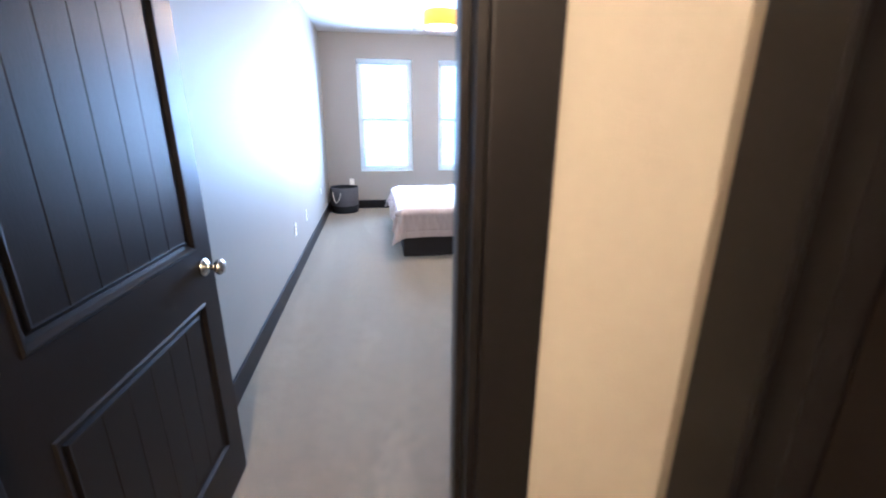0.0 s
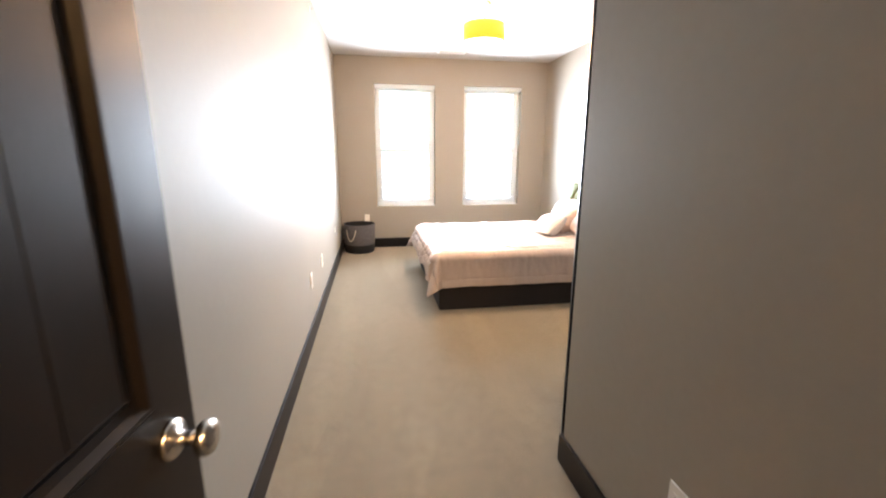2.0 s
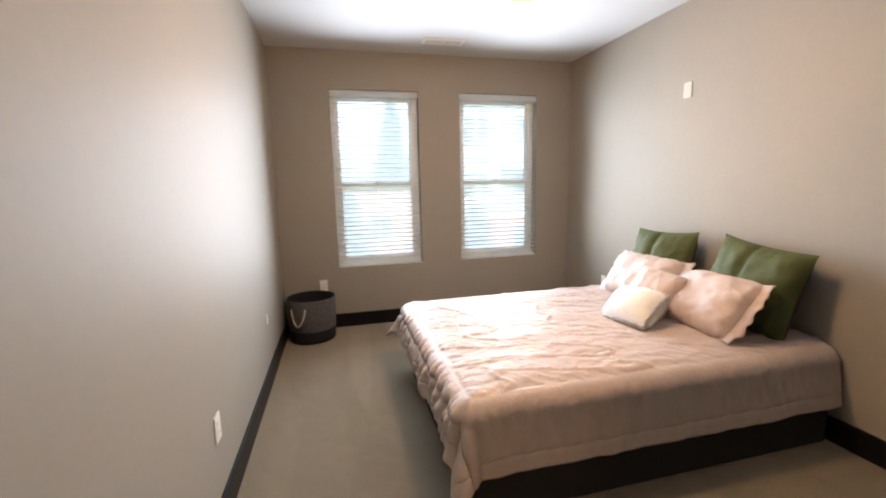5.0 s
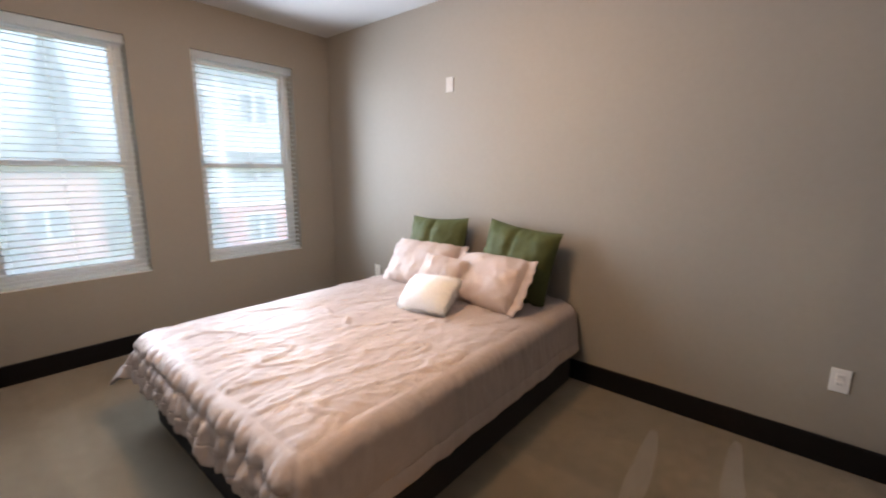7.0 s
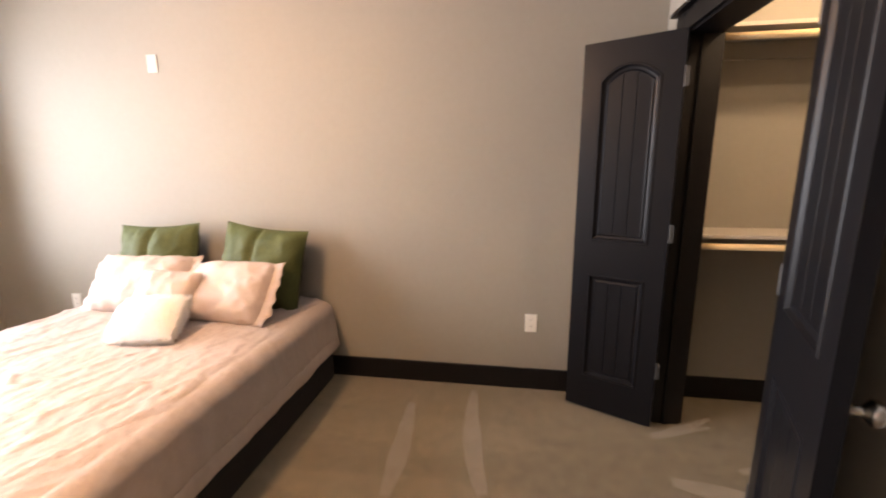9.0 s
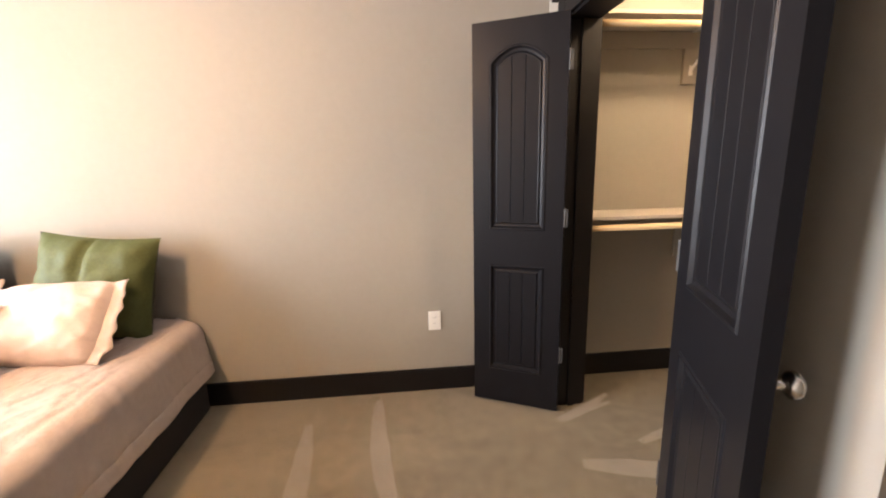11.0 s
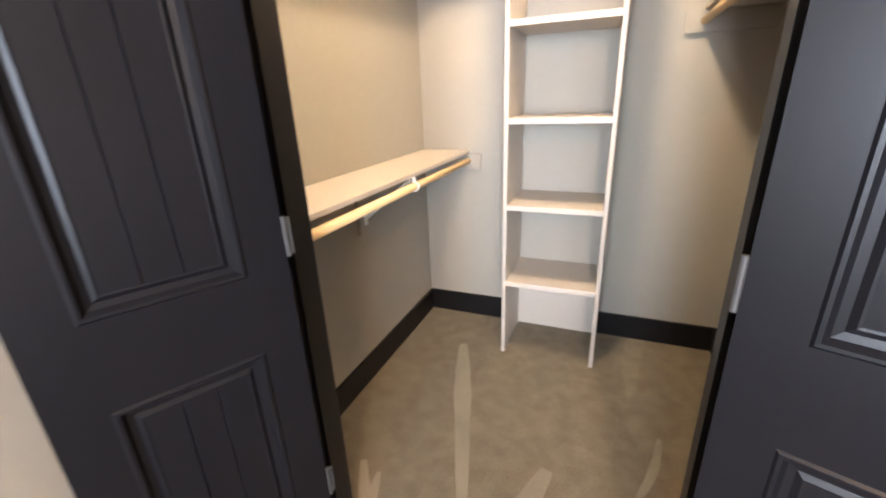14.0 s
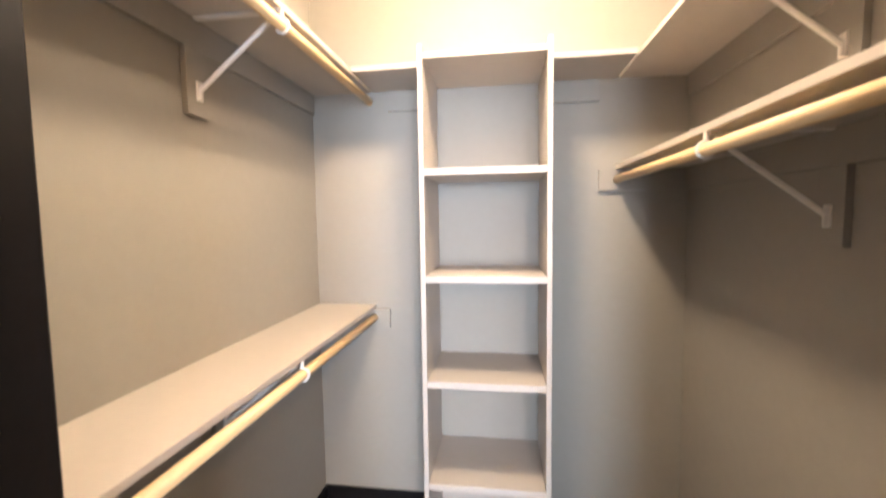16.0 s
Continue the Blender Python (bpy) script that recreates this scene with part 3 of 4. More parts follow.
def drape(a, b, hang):
    """Place of a point of the comforter: a runs from the head to the foot, b across."""
    ex, ey = a, 0.0
    L, Wd = BX1 - BX0, (BYF - BYN)
    dx = max(0.0, a - L)
    dy = max(0.0, abs(b) - Wd / 2)
    r = math.hypot(dx, dy)
    px = BX1 - min(a, L)
    py = (BYN + BYF) / 2 + max(-Wd / 2, min(Wd / 2, b))
    sgn = -1 if b < 0 else 1
    if r <= 0:
        edge = min(L - a, Wd / 2 - abs(b))
        n1 = noise.noise(Vector((px * 2.2, py * 7.0, 1.3)))
        n2 = noise.noise(Vector((px * 6.0, py * 17.0, 4.1)))
        z = BTOP + 0.006 * n1 + 0.0035 * n2 + 0.003 * noise.noise(Vector((px * 15, py * 30, 7.7))) - 0.020 * math.exp(-edge / 0.07)
        crease = abs(noise.noise(Vector((px * 1.6 + 3, py * 5.3 + px * 1.5, 9.0))))
        z += 0.010 * max(0.0, 1 - crease / 0.045)
        pucker = abs(noise.noise(Vector((px * 8.0, py * 16.0 + px * 4.0, 2.0))))
        z += 0.004 * max(0.0, 1 - pucker / 0.16)
        z += 0.010 * abs(noise.noise(Vector((py * 14, px * 3, 5.5)))) * math.exp(-(L - a) / 0.16)
        return Vector((px, py, z))
    ux, uy = -dx / r, sgn * dy / r
    q = 0.075
    arc = q * math.pi / 2
    if r < arc:
        out, drop = q * math.sin(r / q), q * (1 - math.cos(r / q))
    else:
        corner = 4 * abs(ux * uy) ** 1.0
        flare = 0.15 + (0.25 if sgn > 0 else 0.16) * corner
        out = q + (r - arc) * flare
        drop = q + (r - arc) * math.sqrt(1 - flare ** 2)
    along = (px + ux * r * 0.7) * 1.0 + py * 1.0
    depth = min(1.0, r / 0.22)
    foldside = 0.020 if dx > dy else 0.010
    f = foldside * depth * noise.noise(Vector((px * 11, py * 11, drop * 1.8 + py)))
    f += (0.024 if dx > dy else 0.007) * math.sin(math.pi * min(1.0, max(dx, dy) / hang)) * noise.noise(Vector((px * 26, py * 26, drop * 9 + 7)))
    out += f + 0.016 * depth * math.sin(math.atan2(dy, dx) * 7) * (4 * abs(ux * uy))
    if dx > 0.0:
        ridge = abs(noise.noise(Vector((py * 13 + dx * 5, dx * 7, 3.3))))
        out += 0.020 * max(0.0, 1 - ridge / 0.22) * math.sin(math.pi * min(1.0, dx / hang)) * (1 if dy == 0 else 0.4)
        out -= 0.016 * math.exp(-((dx - 0.115) / 0.014) ** 2)
    seam = 0.006 * math.exp(-((hang - max(dx, dy) - 0.07) / 0.008) ** 2)
    z = BTOP - 0.020 - drop + 0.008 * noise.noise(Vector((px * 4, py * 4, 2)))
    return Vector((px + ux * (out - seam), py + uy * (out - seam), max(0.03, z)))


bed = thing("bed", "low black upholstered bed base with a mattress under a comforter", "bed", pose(2.07, -1.95, 0))
part("base", boxed(-1.02, 1.01, -0.825, 0.75, 0.0, 0.25, 0.012), BASE, bed, "black fabric box base")
part("mattress", boxed(-0.995, 1.01, -0.745, 0.735, 0.27, 0.515, 0.03), SHAM, bed)

bm = bmesh.new()
hang, foot = 0.345, 0.265
L, Wd = BX1 - BX0, BYF - BYN
na, nb = 220, 220
grid = []
for i in range(na + 1):
    a = (L + foot) * i / na
    grid.append([bm.verts.new(drape(a, -Wd / 2 - hang + (Wd + 2 * hang) * j / nb, hang)) for j in range(nb + 1)])
hem_faces = bmesh.new()
hem_at = {}


def hem_vert(i, j):
    if (i, j) not in hem_at:
        hem_at[i, j] = hem_faces.verts.new(grid[i][j].co)
    return hem_at[i, j]


for i in range(na):
    for j in range(nb):
        a = (L + foot) * (i + 0.5) / na - L - foot
        b = abs(-Wd / 2 - hang + (Wd + 2 * hang) * (j + 0.5) / nb) - Wd / 2 - hang
        q = ((i, j), (i + 1, j), (i + 1, j + 1), (i, j + 1))
        if max(a, b) > -0.07:
            hem_faces.faces.new([hem_vert(*c) for c in q])
        else:
            bm.faces.new([grid[x][y] for x, y in q])
bmesh.ops.delete(bm, geom=[v for v in bm.verts if not v.link_faces], context="VERTS")
comforter = thing("comforter", "blush pink satin comforter draped over the bed, creased", "comforter", pose(0, 0, 0))
for nm, mesh in (("quilted_panel", bm), ("hem_band", hem_faces)):
    o = part(nm, mesh, BLANKET, comforter, smooth=True)
    so = o.modifiers.new("thickness", "SOLIDIFY")
    so.thickness, so.offset = 0.014, 1


def pillow(name, label, m, w, h, t, front, back=None, flange=0.0, seed=0, n=36, tuft=0.0, shag=0.0, pinch=1.0, puff=0.42, crease=1.0):
    """A soft pillow standing in the xz plane, its front towards -y, its base at z 0."""
    p = thing(name, label, "pillow", m)
    for side, mat, nm in ((-1, front, "front_panel"), (1, back or front, "back_panel")):
        bm = bmesh.new()
        rows = []
        for i in range(n + 1):
            row = []
            for j in range(n + 1):
                u, v = 2 * i / n - 1, 2 * j / n - 1
                e = max(0.0, (1 - abs(u) ** 2.4)) * max(0.0, (1 - abs(v) ** 2.4))
                x = u * w / 2 * (1 - 0.075 * pinch * (1 - v * v) * abs(u) ** 3 - (1 - pinch) * 0.07 * abs(u * v) ** 5)
                z = v * h / 2 * (1 - 0.085 * pinch * (1 - u * u) * abs(v) ** 3 - (1 - pinch) * 0.10 * abs(u * v) ** 5)
                y = side * t / 2 * e ** puff
                q = noise.noise(Vector((x * 7 + seed, z * 7, side * 3.0)))
                q2 = noise.noise(Vector((x * 19 + seed, z * 19, side * 5.0)))
                rim = min(1.0, e * 5)
                ridge = 0.010 * crease * max(0.0, 1 - abs(noise.noise(Vector((x * 9 + z * 5 + seed, z * 6 - x * 3, side * 2.0)))) / 0.10) * max(abs(u), abs(v)) + shag * (noise.noise(Vector((x * 75, z * 75, seed))) + 0.6 * noise.noise(Vector((x * 150, z * 150, seed))))
                y += side * rim * (crease * (0.020 * q + 0.008 * q2) + ridge)
                if tuft:
                    y -= side * tuft * math.exp(-((u + 0.05) / 0.07) ** 2) * (0.5 + 0.5 * v) * rim
                if flange:
                    gather = max(0.0, (abs(u) - 0.55) / 0.45) * rim
                    y += side * 0.016 * gather * noise.noise(Vector((u * 3, v * 8 + seed, 6.0)))
                    y += 0.012 * (1 - rim) * noise.noise(Vector((x * 30 + seed, z * 30, 0.0)))
                row.append(bm.verts.new((x, y, z + h / 2)))
            rows.append(row)
        for i in range(n):
            for j in range(n):
                bm.faces.new((rows[i][j], rows[i + 1][j], rows[i + 1][j + 1], rows[i][j + 1]))
        part(nm, bm, mat, p, smooth=True)
    if flange:
        bm = bmesh.new()
        k = 160
        loops = [[], [], [], []]
        for i in range(k):
            s = 4 * i / k
            q, fr = int(s), s - int(s)
            u, v = ((2 * fr - 1, -1), (1, 2 * fr - 1), (1 - 2 * fr, 1), (-1, 1 - 2 * fr))[q]
            cx = u * w / 2 * (1 - 0.075 * pinch * (1 - v * v) - (1 - pinch) * 0.07 * abs(u * v) ** 5)
            cz = v * h / 2 * (1 - 0.085 * pinch * (1 - u * u) - (1 - pinch) * 0.10 * abs(u * v) ** 5)
            side = abs(u) == 1 or abs(u) > 0.97
            wob = noise.noise(Vector((cx * 14 + seed, cz * 20, 1.0)))
            fold = noise.noise(Vector((cx * 9 + seed, cz * 17, 4.0)))
            for m, (a, give) in enumerate(((-0.35, 0.0), (0.15, 0.2), (0.55, 0.7), (1.0, 1.0))):
                gx = (flange if side else 0.004) * a * u * (1 + 0.22 * fold * give)
                gz = 0.004 * a * v * (0.4 if v < 0 else 1) + (0.018 * v * give if side and abs(v) > 0.8 else 0.0)
                y = -0.006 + ((0.030 * wob + 0.020 * fold) if side else 0.008 * wob) * give
                loops[m].append(bm.verts.new((cx * (0.99 if m == 0 else 1) + gx, y, cz + gz + h / 2)))
        for a, b in zip(loops, loops[1:]):
            for i in range(k):
                j = (i + 1) % k
                bm.faces.new((a[i], a[j], b[j], b[i]))
        o = part("flange", bm, front, p, smooth=True)
        s = o.modifiers.new("thickness", "SOLIDIFY")
        s.thickness = 0.004
    return p


def leaning(x, y, z, lean, turn=0.0, roll=0.0):
    """Front to the foot of the bed, leaning back towards the head."""
    return Matrix.Translation((x, y, z)) @ pose(0, 0, 0, 0, 0, -90 + turn) @ pose(0, 0, 0, -lean, roll, 0)


pillow("green_pillow", "large olive green satin square pillow leaning on the wall", leaning(2.885, -1.66, 0.535, 13, 3, -2), 0.57, 0.54, 0.25, GREEN, GREEN_BACK, seed=3, tuft=0.04, pinch=0.95, puff=0.6)
pillow("green_pillow", "large olive green satin square pillow leaning on the wall", leaning(2.885, -2.36, 0.535, 13, -4, 5), 0.59, 0.54, 0.26, GREEN, GREEN_BACK, seed=8, tuft=0.04, pinch=0.95, puff=0.6)
pillow("pink_sham_pillow", "blush pink satin sham pillow with a ruffled flange", leaning(2.67, -1.66, 0.540, 37, 4, 0), 0.60, 0.40, 0.21, SHAM, seed=13, flange=0.05, pinch=0.25)
pillow("pink_sham_pillow", "blush pink satin sham pillow with a ruffled flange", leaning(2.59, -2.29, 0.540, 40, -6, -3), 0.57, 0.40, 0.23, SHAM, seed=17, flange=0.06, pinch=0.15)
pillow("small_pink_pillow", "small blush pink satin square cushion", leaning(2.46, -2.00, 0.545, 37, 2, 2), 0.37, 0.36, 0.15, SHAM, seed=23, pinch=0.6)

FURM = leaning(2.25, -2.125, 0.556, 50, 6, -5)
fur = pillow("fur_pillow", "fluffy white faux-fur oblong cushion", FURM, 0.375, 0.275, 0.22, FUR, seed=31, n=70, shag=0.0012, pinch=0.0, puff=0.6, crease=0.3)
bm = bmesh.new()
rng = random.Random(5)
for _ in range(9000):
    u, v, side = rng.uniform(-1, 1), rng.uniform(-1, 1), rng.choice((-1, -1, -1, 1))
    if abs(u) < 0.95 and abs(v) < 0.93:
        continue
    e = max(0.0, 1 - abs(u) ** 2.4) * max(0.0, 1 - abs(v) ** 2.4)
    base = Vector((u * 0.180, side * 0.085 * e ** 0.55, v * 0.131 + 0.137))
    out = Vector((u * 0.8, side * (0.25 + e), v * 0.8)).normalized()
    out = (out + Vector((rng.gauss(0, 0.35), rng.gauss(0, 0.2), rng.gauss(-0.2, 0.35)))).normalized()
    across = out.cross(Vector((rng.gauss(0, 1), rng.gauss(0, 1), rng.gauss(0, 1)))).normalized()
    up = out.cross(across)
    r0, ln = rng.uniform(0.004, 0.008), rng.uniform(0.014, 0.034)
    ring = [bm.verts.new(base + (across * math.cos(k * 2.094) + up * math.sin(k * 2.094)) * r0) for k in range(3)]
    tip = bm.verts.new(base + out * ln + Vector((0, 0, -0.006)))
    for k in range(3):
        bm.faces.new((ring[k], ring[(k + 1) % 3], tip))
fur_hair = part("fur", bm, FUR, fur, smooth=True)


# ---------- small hardware ----------
stop = thing("door_stop", "small white-tipped door stop on the baseboard", "door stop", pose(WX - BT, -4.44, 0.085))
bm = bmesh.new()
tube(bm, (0, 0, 0), (-0.006, 0, 0), 0.014, 16)
tube(bm, (-0.006, 0, 0), (-0.055, 0, 0), 0.005, 10)
part("rod", bm, CHROME, stop)
bm = bmesh.new()
tube(bm, (-0.052, 0, 0), (-0.070, 0, 0), 0.010, 14)
part("tip", bm, WHITE, stop, "white rubber tip")
strike = thing("strike_plate", "small brushed nickel strike plate in the door jamb", "strike plate", pose(DX[1] - 0.02, DY - 0.035, 0.975))
bm = boxed(-0.002, 0.0, -0.016, 0.016, -0.030, 0.030, 0.0008)
part("plate", bm, CHROME, strike)
part("slot", boxed(-0.003, -0.0005, -0.007, 0.007, -0.013, 0.013), DARK, strike)


sprinkler = thing("wall_sprinkler", "small white sidewall sprinkler high on the long wall", "sprinkler", pose(0.0, -2.29, 2.593, 0, 90, 0))
bm = bmesh.new()
lathe(bm, [(0.0, 0.0), (0.030, 0.0), (0.029, 0.005), (0.018, 0.011), (0.0, 0.012)], 24)
part("escutcheon", bm, METAL_WHITE, sprinkler, smooth=True)
bm = bmesh.new()
tube(bm, (0, 0, 0.010), (0, 0, 0.034), 0.006, 10)
tube(bm, (0, 0, 0.034), (0, 0, 0.037), 0.014, 14)
part("head", bm, CHROME, sprinkler)


# ---------- basket ----------
basket = thing("laundry_basket", "grey felt laundry basket with black base and rope handles", "basket", pose(0.262, -0.24, 0))
bm = bmesh.new()
lathe(bm, [(0.0, 0.004), (0.205, 0.004), (0.213, 0.02), (0.217, 0.125)], 40)
part("bottom_band", bm, BASKET_BLACK, basket, "black felt lower band", True)
bm = bmesh.new()
lathe(bm, [(0.218, 0.120), (0.2195, 0.125), (0.222, 0.25), (0.2255, 0.405), (0.224, 0.412), (0.219, 0.412), (0.2175, 0.405)], 40)
for v in bm.verts:
    v.co += 0.004 * Vector((noise.noise(v.co * 6), noise.noise(v.co * 6 + Vector((5, 0, 0))), 0))
part("side", bm, BASKET_GREY, basket, "grey melange felt side", True)
bm = bmesh.new()
lathe(bm, [(0.2165, 0.408), (0.212, 0.25), (0.205, 0.02), (0.0, 0.012)], 40)
part("lining", bm, BASKET_BLACK, basket, smooth=True)
for turn in (-118, 62):
    bm = bmesh.new()
    pts = []
    for i in range(19):
        u = i / 18
        an = (u - 0.5) * 0.62
        rr = 0.236 + 0.012 * math.sin(u * math.pi)
        pts.append(Vector((rr * math.cos(an), rr * math.sin(an), 0.345 - 0.155 * math.sin(u * math.pi) ** 0.75)))
    for a, b in zip(pts, pts[1:]):
        tube(bm, a, b, 0.0085, 8)
    o = part("rope_handle", bm, ROPE, basket, "pale cotton rope handle", True)
    o.rotation_euler = (0, 0, radians(turn))


# ---------- closet ----------
def shelf_run(name, label, wall, into, y0, y1, top, mat=MELAMINE, bracket_y=None, depth=0.29, rod=True, end=True):
    """A wall shelf with a wooden rod under its front edge; into: +1 or -1, away from the wall."""
    s = thing(name, label, "closet shelf", pose(wall, 0, top))
    xa, xb = sorted((0.0, into * depth))
    part("shelf", boxed(xa, xb, y0, y1, -0.019, 0.0, 0.002), mat, s, "cream melamine shelf board")
    rx = into * (depth - 0.005)
    if rod:
        bm = bmesh.new()
        tube(bm, (rx, y0 + 0.012, -0.062), (rx, y1 - 0.012, -0.062), 0.0165, 16)
        part("rod", bm, ROD, s, "pale pine hanging rod", True)
    for y in (y0,) if end else ():
        yy = (y, y + 0.018)
        xa2, xb2 = sorted((into * 0.0, into * (depth + 0.07)))
        part("end_cleat", boxed(xa2, xb2, yy[0], yy[1], -0.11, -0.0195, 0.002), WALL, s)
    xa2, xb2 = sorted((0.0, into * 0.018))
    part("wall_cleat", boxed(xa2, xb2, y0 + 0.018, y1 - 0.018, -0.11, -0.0195, 0.002), WALL, s)
    if bracket_y is not None:
        b = bmesh.new()
        y = bracket_y
        xa3, xb3 = sorted((into * 0.018, into * 0.024))
        box(b, xa3, xb3, y - 0.011, y + 0.011, -0.255, -0.20, 0.001)
        tube(b, (into * 0.024, y, -0.225), (rx - into * 0.02, y, -0.035), 0.007, 10)
        tube(b, (into * 0.024, y, -0.25), (into * 0.024, y, -0.222), 0.007, 10)
        box(b, *sorted((into * 0.02, into * (depth - 0.01))), y - 0.011, y + 0.011, -0.026, -0.0195)
        hook = []
        for i in range(9):
            a = radians(-150 + 260 * i / 8)
            hook.append(Vector((rx + into * 0.021 * math.cos(a), y, -0.062 + 0.021 * math.sin(a))))
        for p, q in zip(hook, hook[1:]):
            tube(b, p, q, 0.004, 8)
        tube(b, (rx, y, -0.04), (rx, y, -0.018), 0.006, 8)
        part("bracket", b, METAL_WHITE, s, "white steel shelf-and-rod bracket")
        part("bracket_block", boxed(*sorted((0.0, into * 0.018)), y - 0.045, y + 0.045, -0.30, -0.11, 0.002), WALL, s)
    return s


UP = 2.085
shelf_run("closet_shelf", "low cream shelf with a pine hanging rod", CX, -1, BY, -4.92, 1.070, bracket_y=-5.65)
shelf_run("closet_shelf", "high cream shelf with a pine hanging rod", CX, -1, BY, -4.92, UP, bracket_y=-5.61, end=False)
shelf_run("closet_shelf", "middle-height cream shelf with a pine hanging rod", CW, 1, BY, -4.92, 1.70, depth=0.30, bracket_y=-5.59)
shelf_run("closet_shelf", "high cream shelf on a white steel bracket", CW, 1, BY, -4.92, UP, bracket_y=-5.57, rod=False, end=False)

back_shelf = thing("closet_back_shelf", "cream shelf across the back wall above the shelf tower", "closet shelf", pose(0, BY, UP))
part("board", boxed(CW + 0.30, 2.095, 0.0, 0.29, -0.019, 0.0, 0.002), MELAMINE, back_shelf)
part("board", boxed(2.588, CX - 0.30, 0.0, 0.29, -0.019, 0.0, 0.002), MELAMINE, back_shelf)
part("cleat", boxed(CW + 0.37, 2.095, 0.0, 0.018, -0.11, -0.0195, 0.002), WALL, back_shelf)
part("cleat", boxed(2.588, CX - 0.37, 0.0, 0.018, -0.11, -0.0195, 0.002), WALL, back_shelf)

tower = thing("shelf_tower", "tall open cream melamine shelf tower against the back wall", "shelf tower", pose(2.341, BY, 0))
TD = 0.38
for x in (-0.244, 0.225):
    part("side_panel", boxed(x, x + 0.019, BT + 0.002, TD, 0.0, UP + 0.03, 0.002), MELAMINE, tower)
for z in (0.409, 0.823, 1.235, 1.640):
    part("shelf", boxed(-0.225, 0.225, 0.002, TD - 0.003, z, z + 0.026, 0.002), MELAMINE, tower)
part("back_panel", boxed(-0.225, 0.225, BT + 0.003, BT + 0.009, 0.0, 0.408), MELAMINE, tower)
part("top", boxed(-0.225, 0.225, 0.002, TD - 0.003, UP - 0.019, UP, 0.002), MELAMINE, tower)


# ---------- outside ----------
setting("ground", boxed(-600, 600, 0.6, 1200, -3.6, -3.4), GRASS, "lawn below the windows reaching far off")


def far_window(parent, x, z, w, h, y):
    p = part("window", boxed(x - w / 2, x + w / 2, y - 0.06, y + 0.02, z, z + h), VINYL, parent)
    for s in (-1, 1):
        part("pane", boxed(x + s * w / 4 - w / 4 + 0.06, x + s * w / 4 + w / 4 - 0.06, y - 0.075, y - 0.055, z + 0.08, z + h - 0.08), FAR_GLASS, p)


house = thing("apartment_building", "pale blue sided three-storey apartment building with brick base", "building", pose(7.2, 19.0, -3.4, 0, 0, -8))
bm = bmesh.new()
for k in range(44):
    z = 2.9 + k * 0.155
    vs = [bm.verts.new(c) for c in ((0, 0.0, z + 0.155), (16, 0.0, z + 0.155), (16, -0.03, z), (0, -0.03, z))]
    bm.faces.new(vs)
box(bm, 0, 16, 0.005, 9, 2.9, 9.72)
part("wall", bm, SIDING, house)
part("brick_base", boxed(-0.05, 16.05, -0.08, 9, 0, 2.9), BRICK, house)
bm = bmesh.new()
vs = [bm.verts.new(c) for c in ((-0.5, -0.6, 9.7), (16.5, -0.6, 9.7), (16.5, 9.6, 9.7), (-0.5, 9.6, 9.7), (3, 4.5, 11.3), (13, 4.5, 11.3))]
for f in ((0, 1, 5, 4), (1, 2, 5), (2, 3, 4, 5), (3, 0, 4), (3, 2, 1, 0)):
    bm.faces.new([vs[i] for i in f])
part("roof", bm, ROOFING, house)
part("eaves", boxed(-0.5, 16.5, -0.62, -0.5, 9.5, 9.72), VINYL, house)
for x in (0.0, 2.35, 5.6, 8.0):
    part("corner_board", boxed(x, x + 0.2, -0.07, 0.0, 2.9, 9.7), VINYL, house)
part("band", boxed(0, 16, -0.09, 0.0, 2.85, 3.1), VINYL, house)
for x in (1.2, 4.1, 6.8, 10, 13):
    for z in (0.9, 4.0, 7.1):
        far_window(house, x, z, 1.5, 1.55, -0.05 if z > 1 else -0.09)
balcony = bmesh.new()
box(balcony, 2.6, 5.4, -1.5, -0.05, 5.6, 5.75)
part("balcony", balcony, VINYL, house)

annex = thing("tan_building", "low tan stucco building beyond the lawn", "building", pose(-11.5, 24, -3.4))
part("wall", boxed(0, 17, 0, 6, 0, 4.7), STUCCO, annex)
part("roof", boxed(-0.4, 17.4, -0.4, 6.4, 4.7, 4.95), ROOFING, annex)
for x in (2, 5.2, 8.4, 11.6, 14.8):
    far_window(annex, x, 1.2, 1.6, 1.6, -0.02)


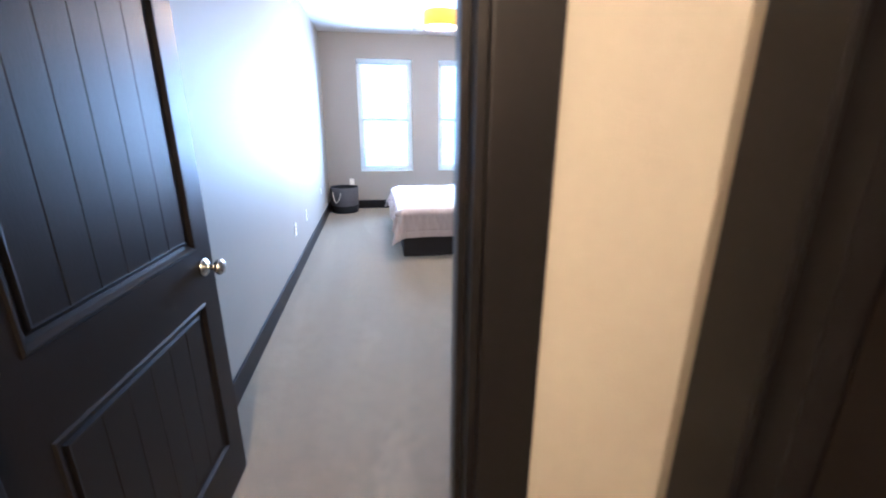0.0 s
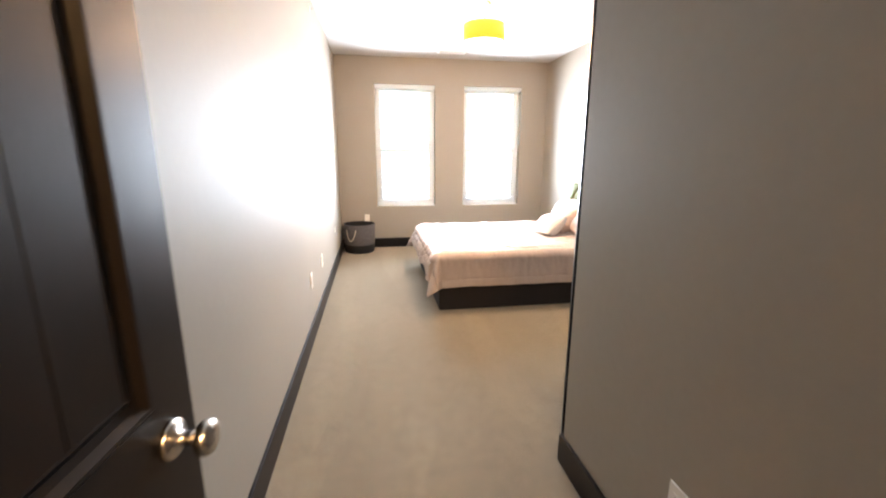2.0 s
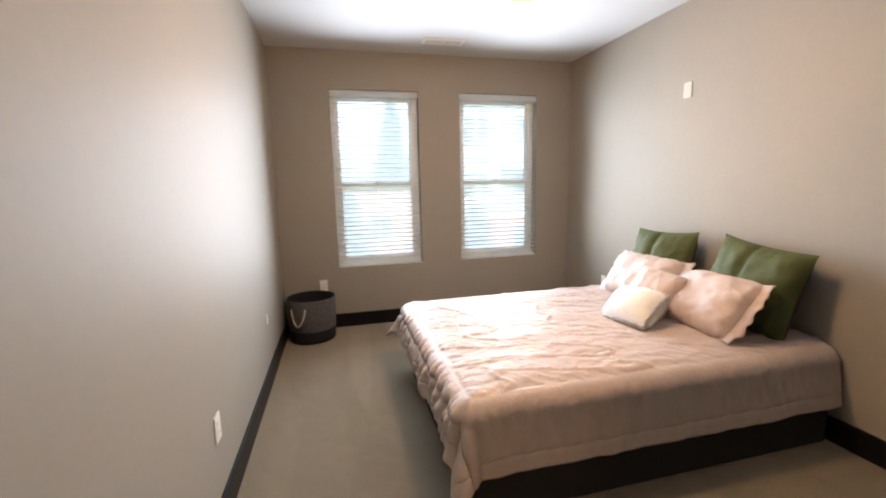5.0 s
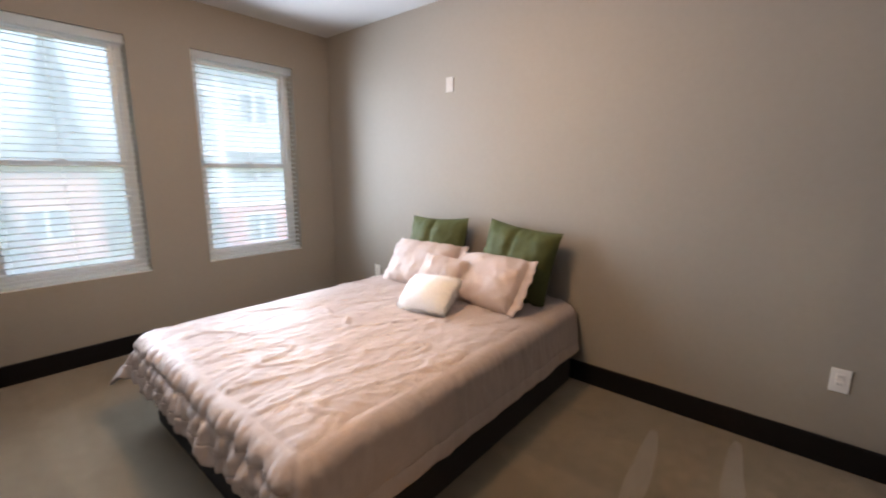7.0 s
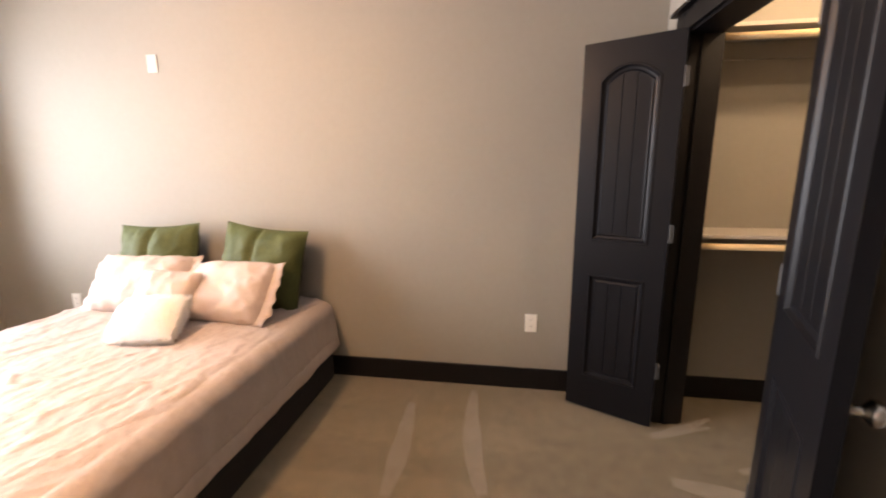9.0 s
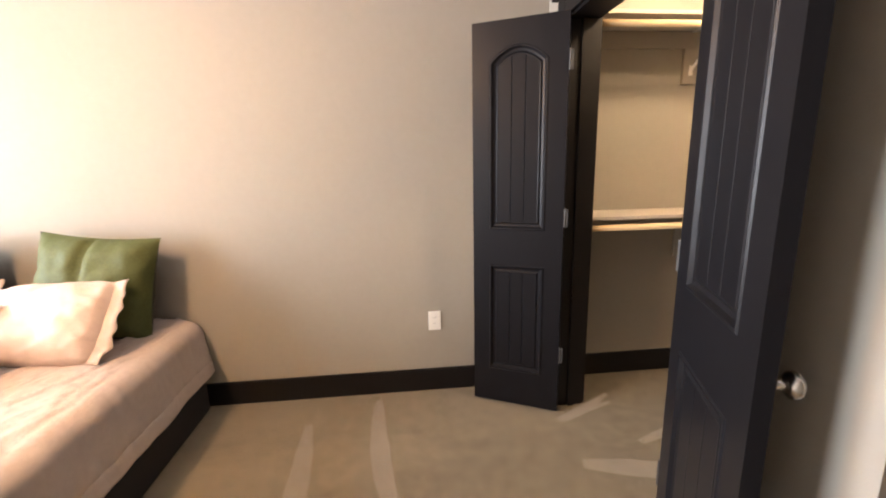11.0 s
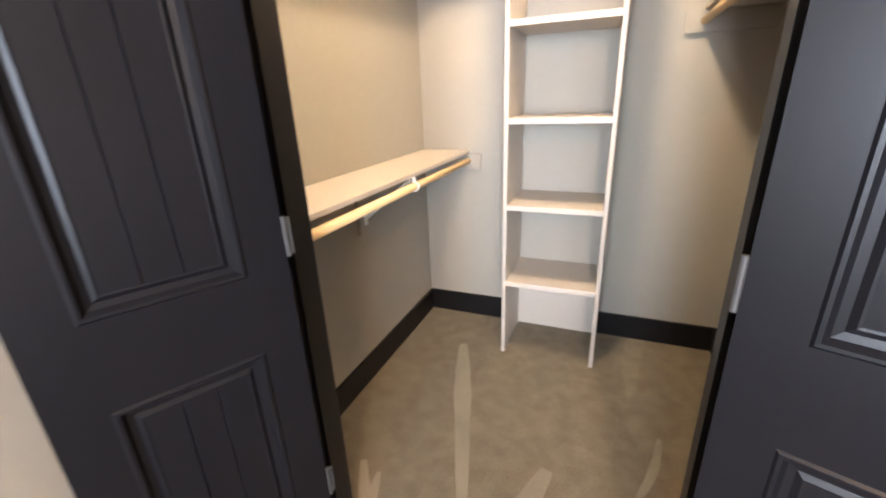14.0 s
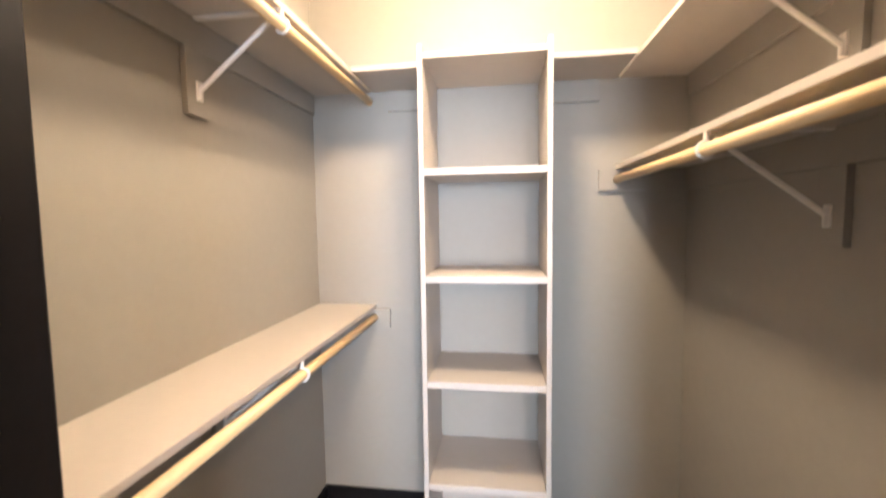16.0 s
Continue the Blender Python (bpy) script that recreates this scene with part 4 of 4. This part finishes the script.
def conifer(x, y, base, height, radius, seed):
    t = thing("conifer_tree", "tall dark green conifer with drooping branches", "tree", pose(x, y, base))
    r = random.Random(seed)
    bm = bmesh.new()
    tube(bm, (0, 0, 0), (0, 0, height * 0.97), height * 0.02, 8, 0.01)
    part("trunk", bm, BARK, t)
    verts, faces = [], []
    for _ in range(2400):
        h = r.random() ** 0.75
        rr = radius * (1 - h) * (0.35 + 0.65 * r.random()) * (0.9 + 0.1 * math.sin(h * 23 + seed))
        an = r.uniform(0, 6.283)
        c = Vector((rr * math.cos(an), rr * math.sin(an), height * (0.08 + 0.92 * h) - 0.25 * rr))
        d = Vector((math.cos(an), math.sin(an), -0.5 + r.gauss(0, 0.3))).normalized()
        s = d.cross(Vector((0, 0, 1))).normalized() * r.uniform(0.10, 0.24)
        ln = r.uniform(0.35, 0.9)
        k = len(verts)
        verts += [c - s, c + s, c + d * ln]
        faces.append((k, k + 1, k + 2))
    me = bpy.data.meshes.new("crown")
    me.from_pydata(verts, [], faces)
    me.materials.append(NEEDLES)
    o = new("crown", me)
    o.parent = t
    return t


conifer(5.6, 34, -3.4, 13.0, 3.7, 1)
conifer(10.6, 36, -3.4, 12.5, 3.6, 2)
conifer(-2.0, 40, -3.4, 15.0, 3.0, 3)
conifer(0.75, 9.5, -3.4, 4.6, 0.8, 4)
conifer(5.7, 11.0, -3.4, 3.9, 0.7, 5)


def shrub(x, y, w, h, seed):
    t = thing("red_shrub", "rounded red-leaved shrub on the lawn", "shrub", pose(x, y, -3.4), "red shrubs")
    r = random.Random(seed)
    bm = bmesh.new()
    for i in range(5):
        tube(bm, (0, 0, 0), (r.uniform(-w, w) * 0.4, r.uniform(-w, w) * 0.4, h * 0.7), 0.03, 6, 0.01)
    part("stems", bm, BARK, t)
    verts, faces = [], []
    for _ in range(1400):
        d = Vector((r.gauss(0, 1), r.gauss(0, 1), abs(r.gauss(0, 1)))).normalized() * r.uniform(0.6, 1.0)
        c = Vector((d.x * w / 2, d.y * w / 2, 0.2 + d.z * h))
        a, b = Vector((r.gauss(0, 1), r.gauss(0, 1), r.gauss(0, 1))).normalized() * 0.09, Vector((r.gauss(0, 1), r.gauss(0, 1), r.gauss(0, 1))).normalized() * 0.09
        k = len(verts)
        verts += [c - a, c + b, c + a]
        faces.append((k, k + 1, k + 2))
    me = bpy.data.meshes.new("leaves")
    me.from_pydata(verts, [], faces)
    me.materials.append(RED_LEAF)
    o = new("leaves", me)
    o.parent = t
    return t


for i, (x, y, w, h) in enumerate(((2.3, 13.5, 2.2, 1.5), (4.3, 14.0, 2.4, 1.6), (6.4, 14.5, 2.3, 1.5), (8.4, 15.2, 2.2, 1.4), (1.8, 20, 2.0, 2.3))):
    shrub(x, y, w, h, 40 + i)
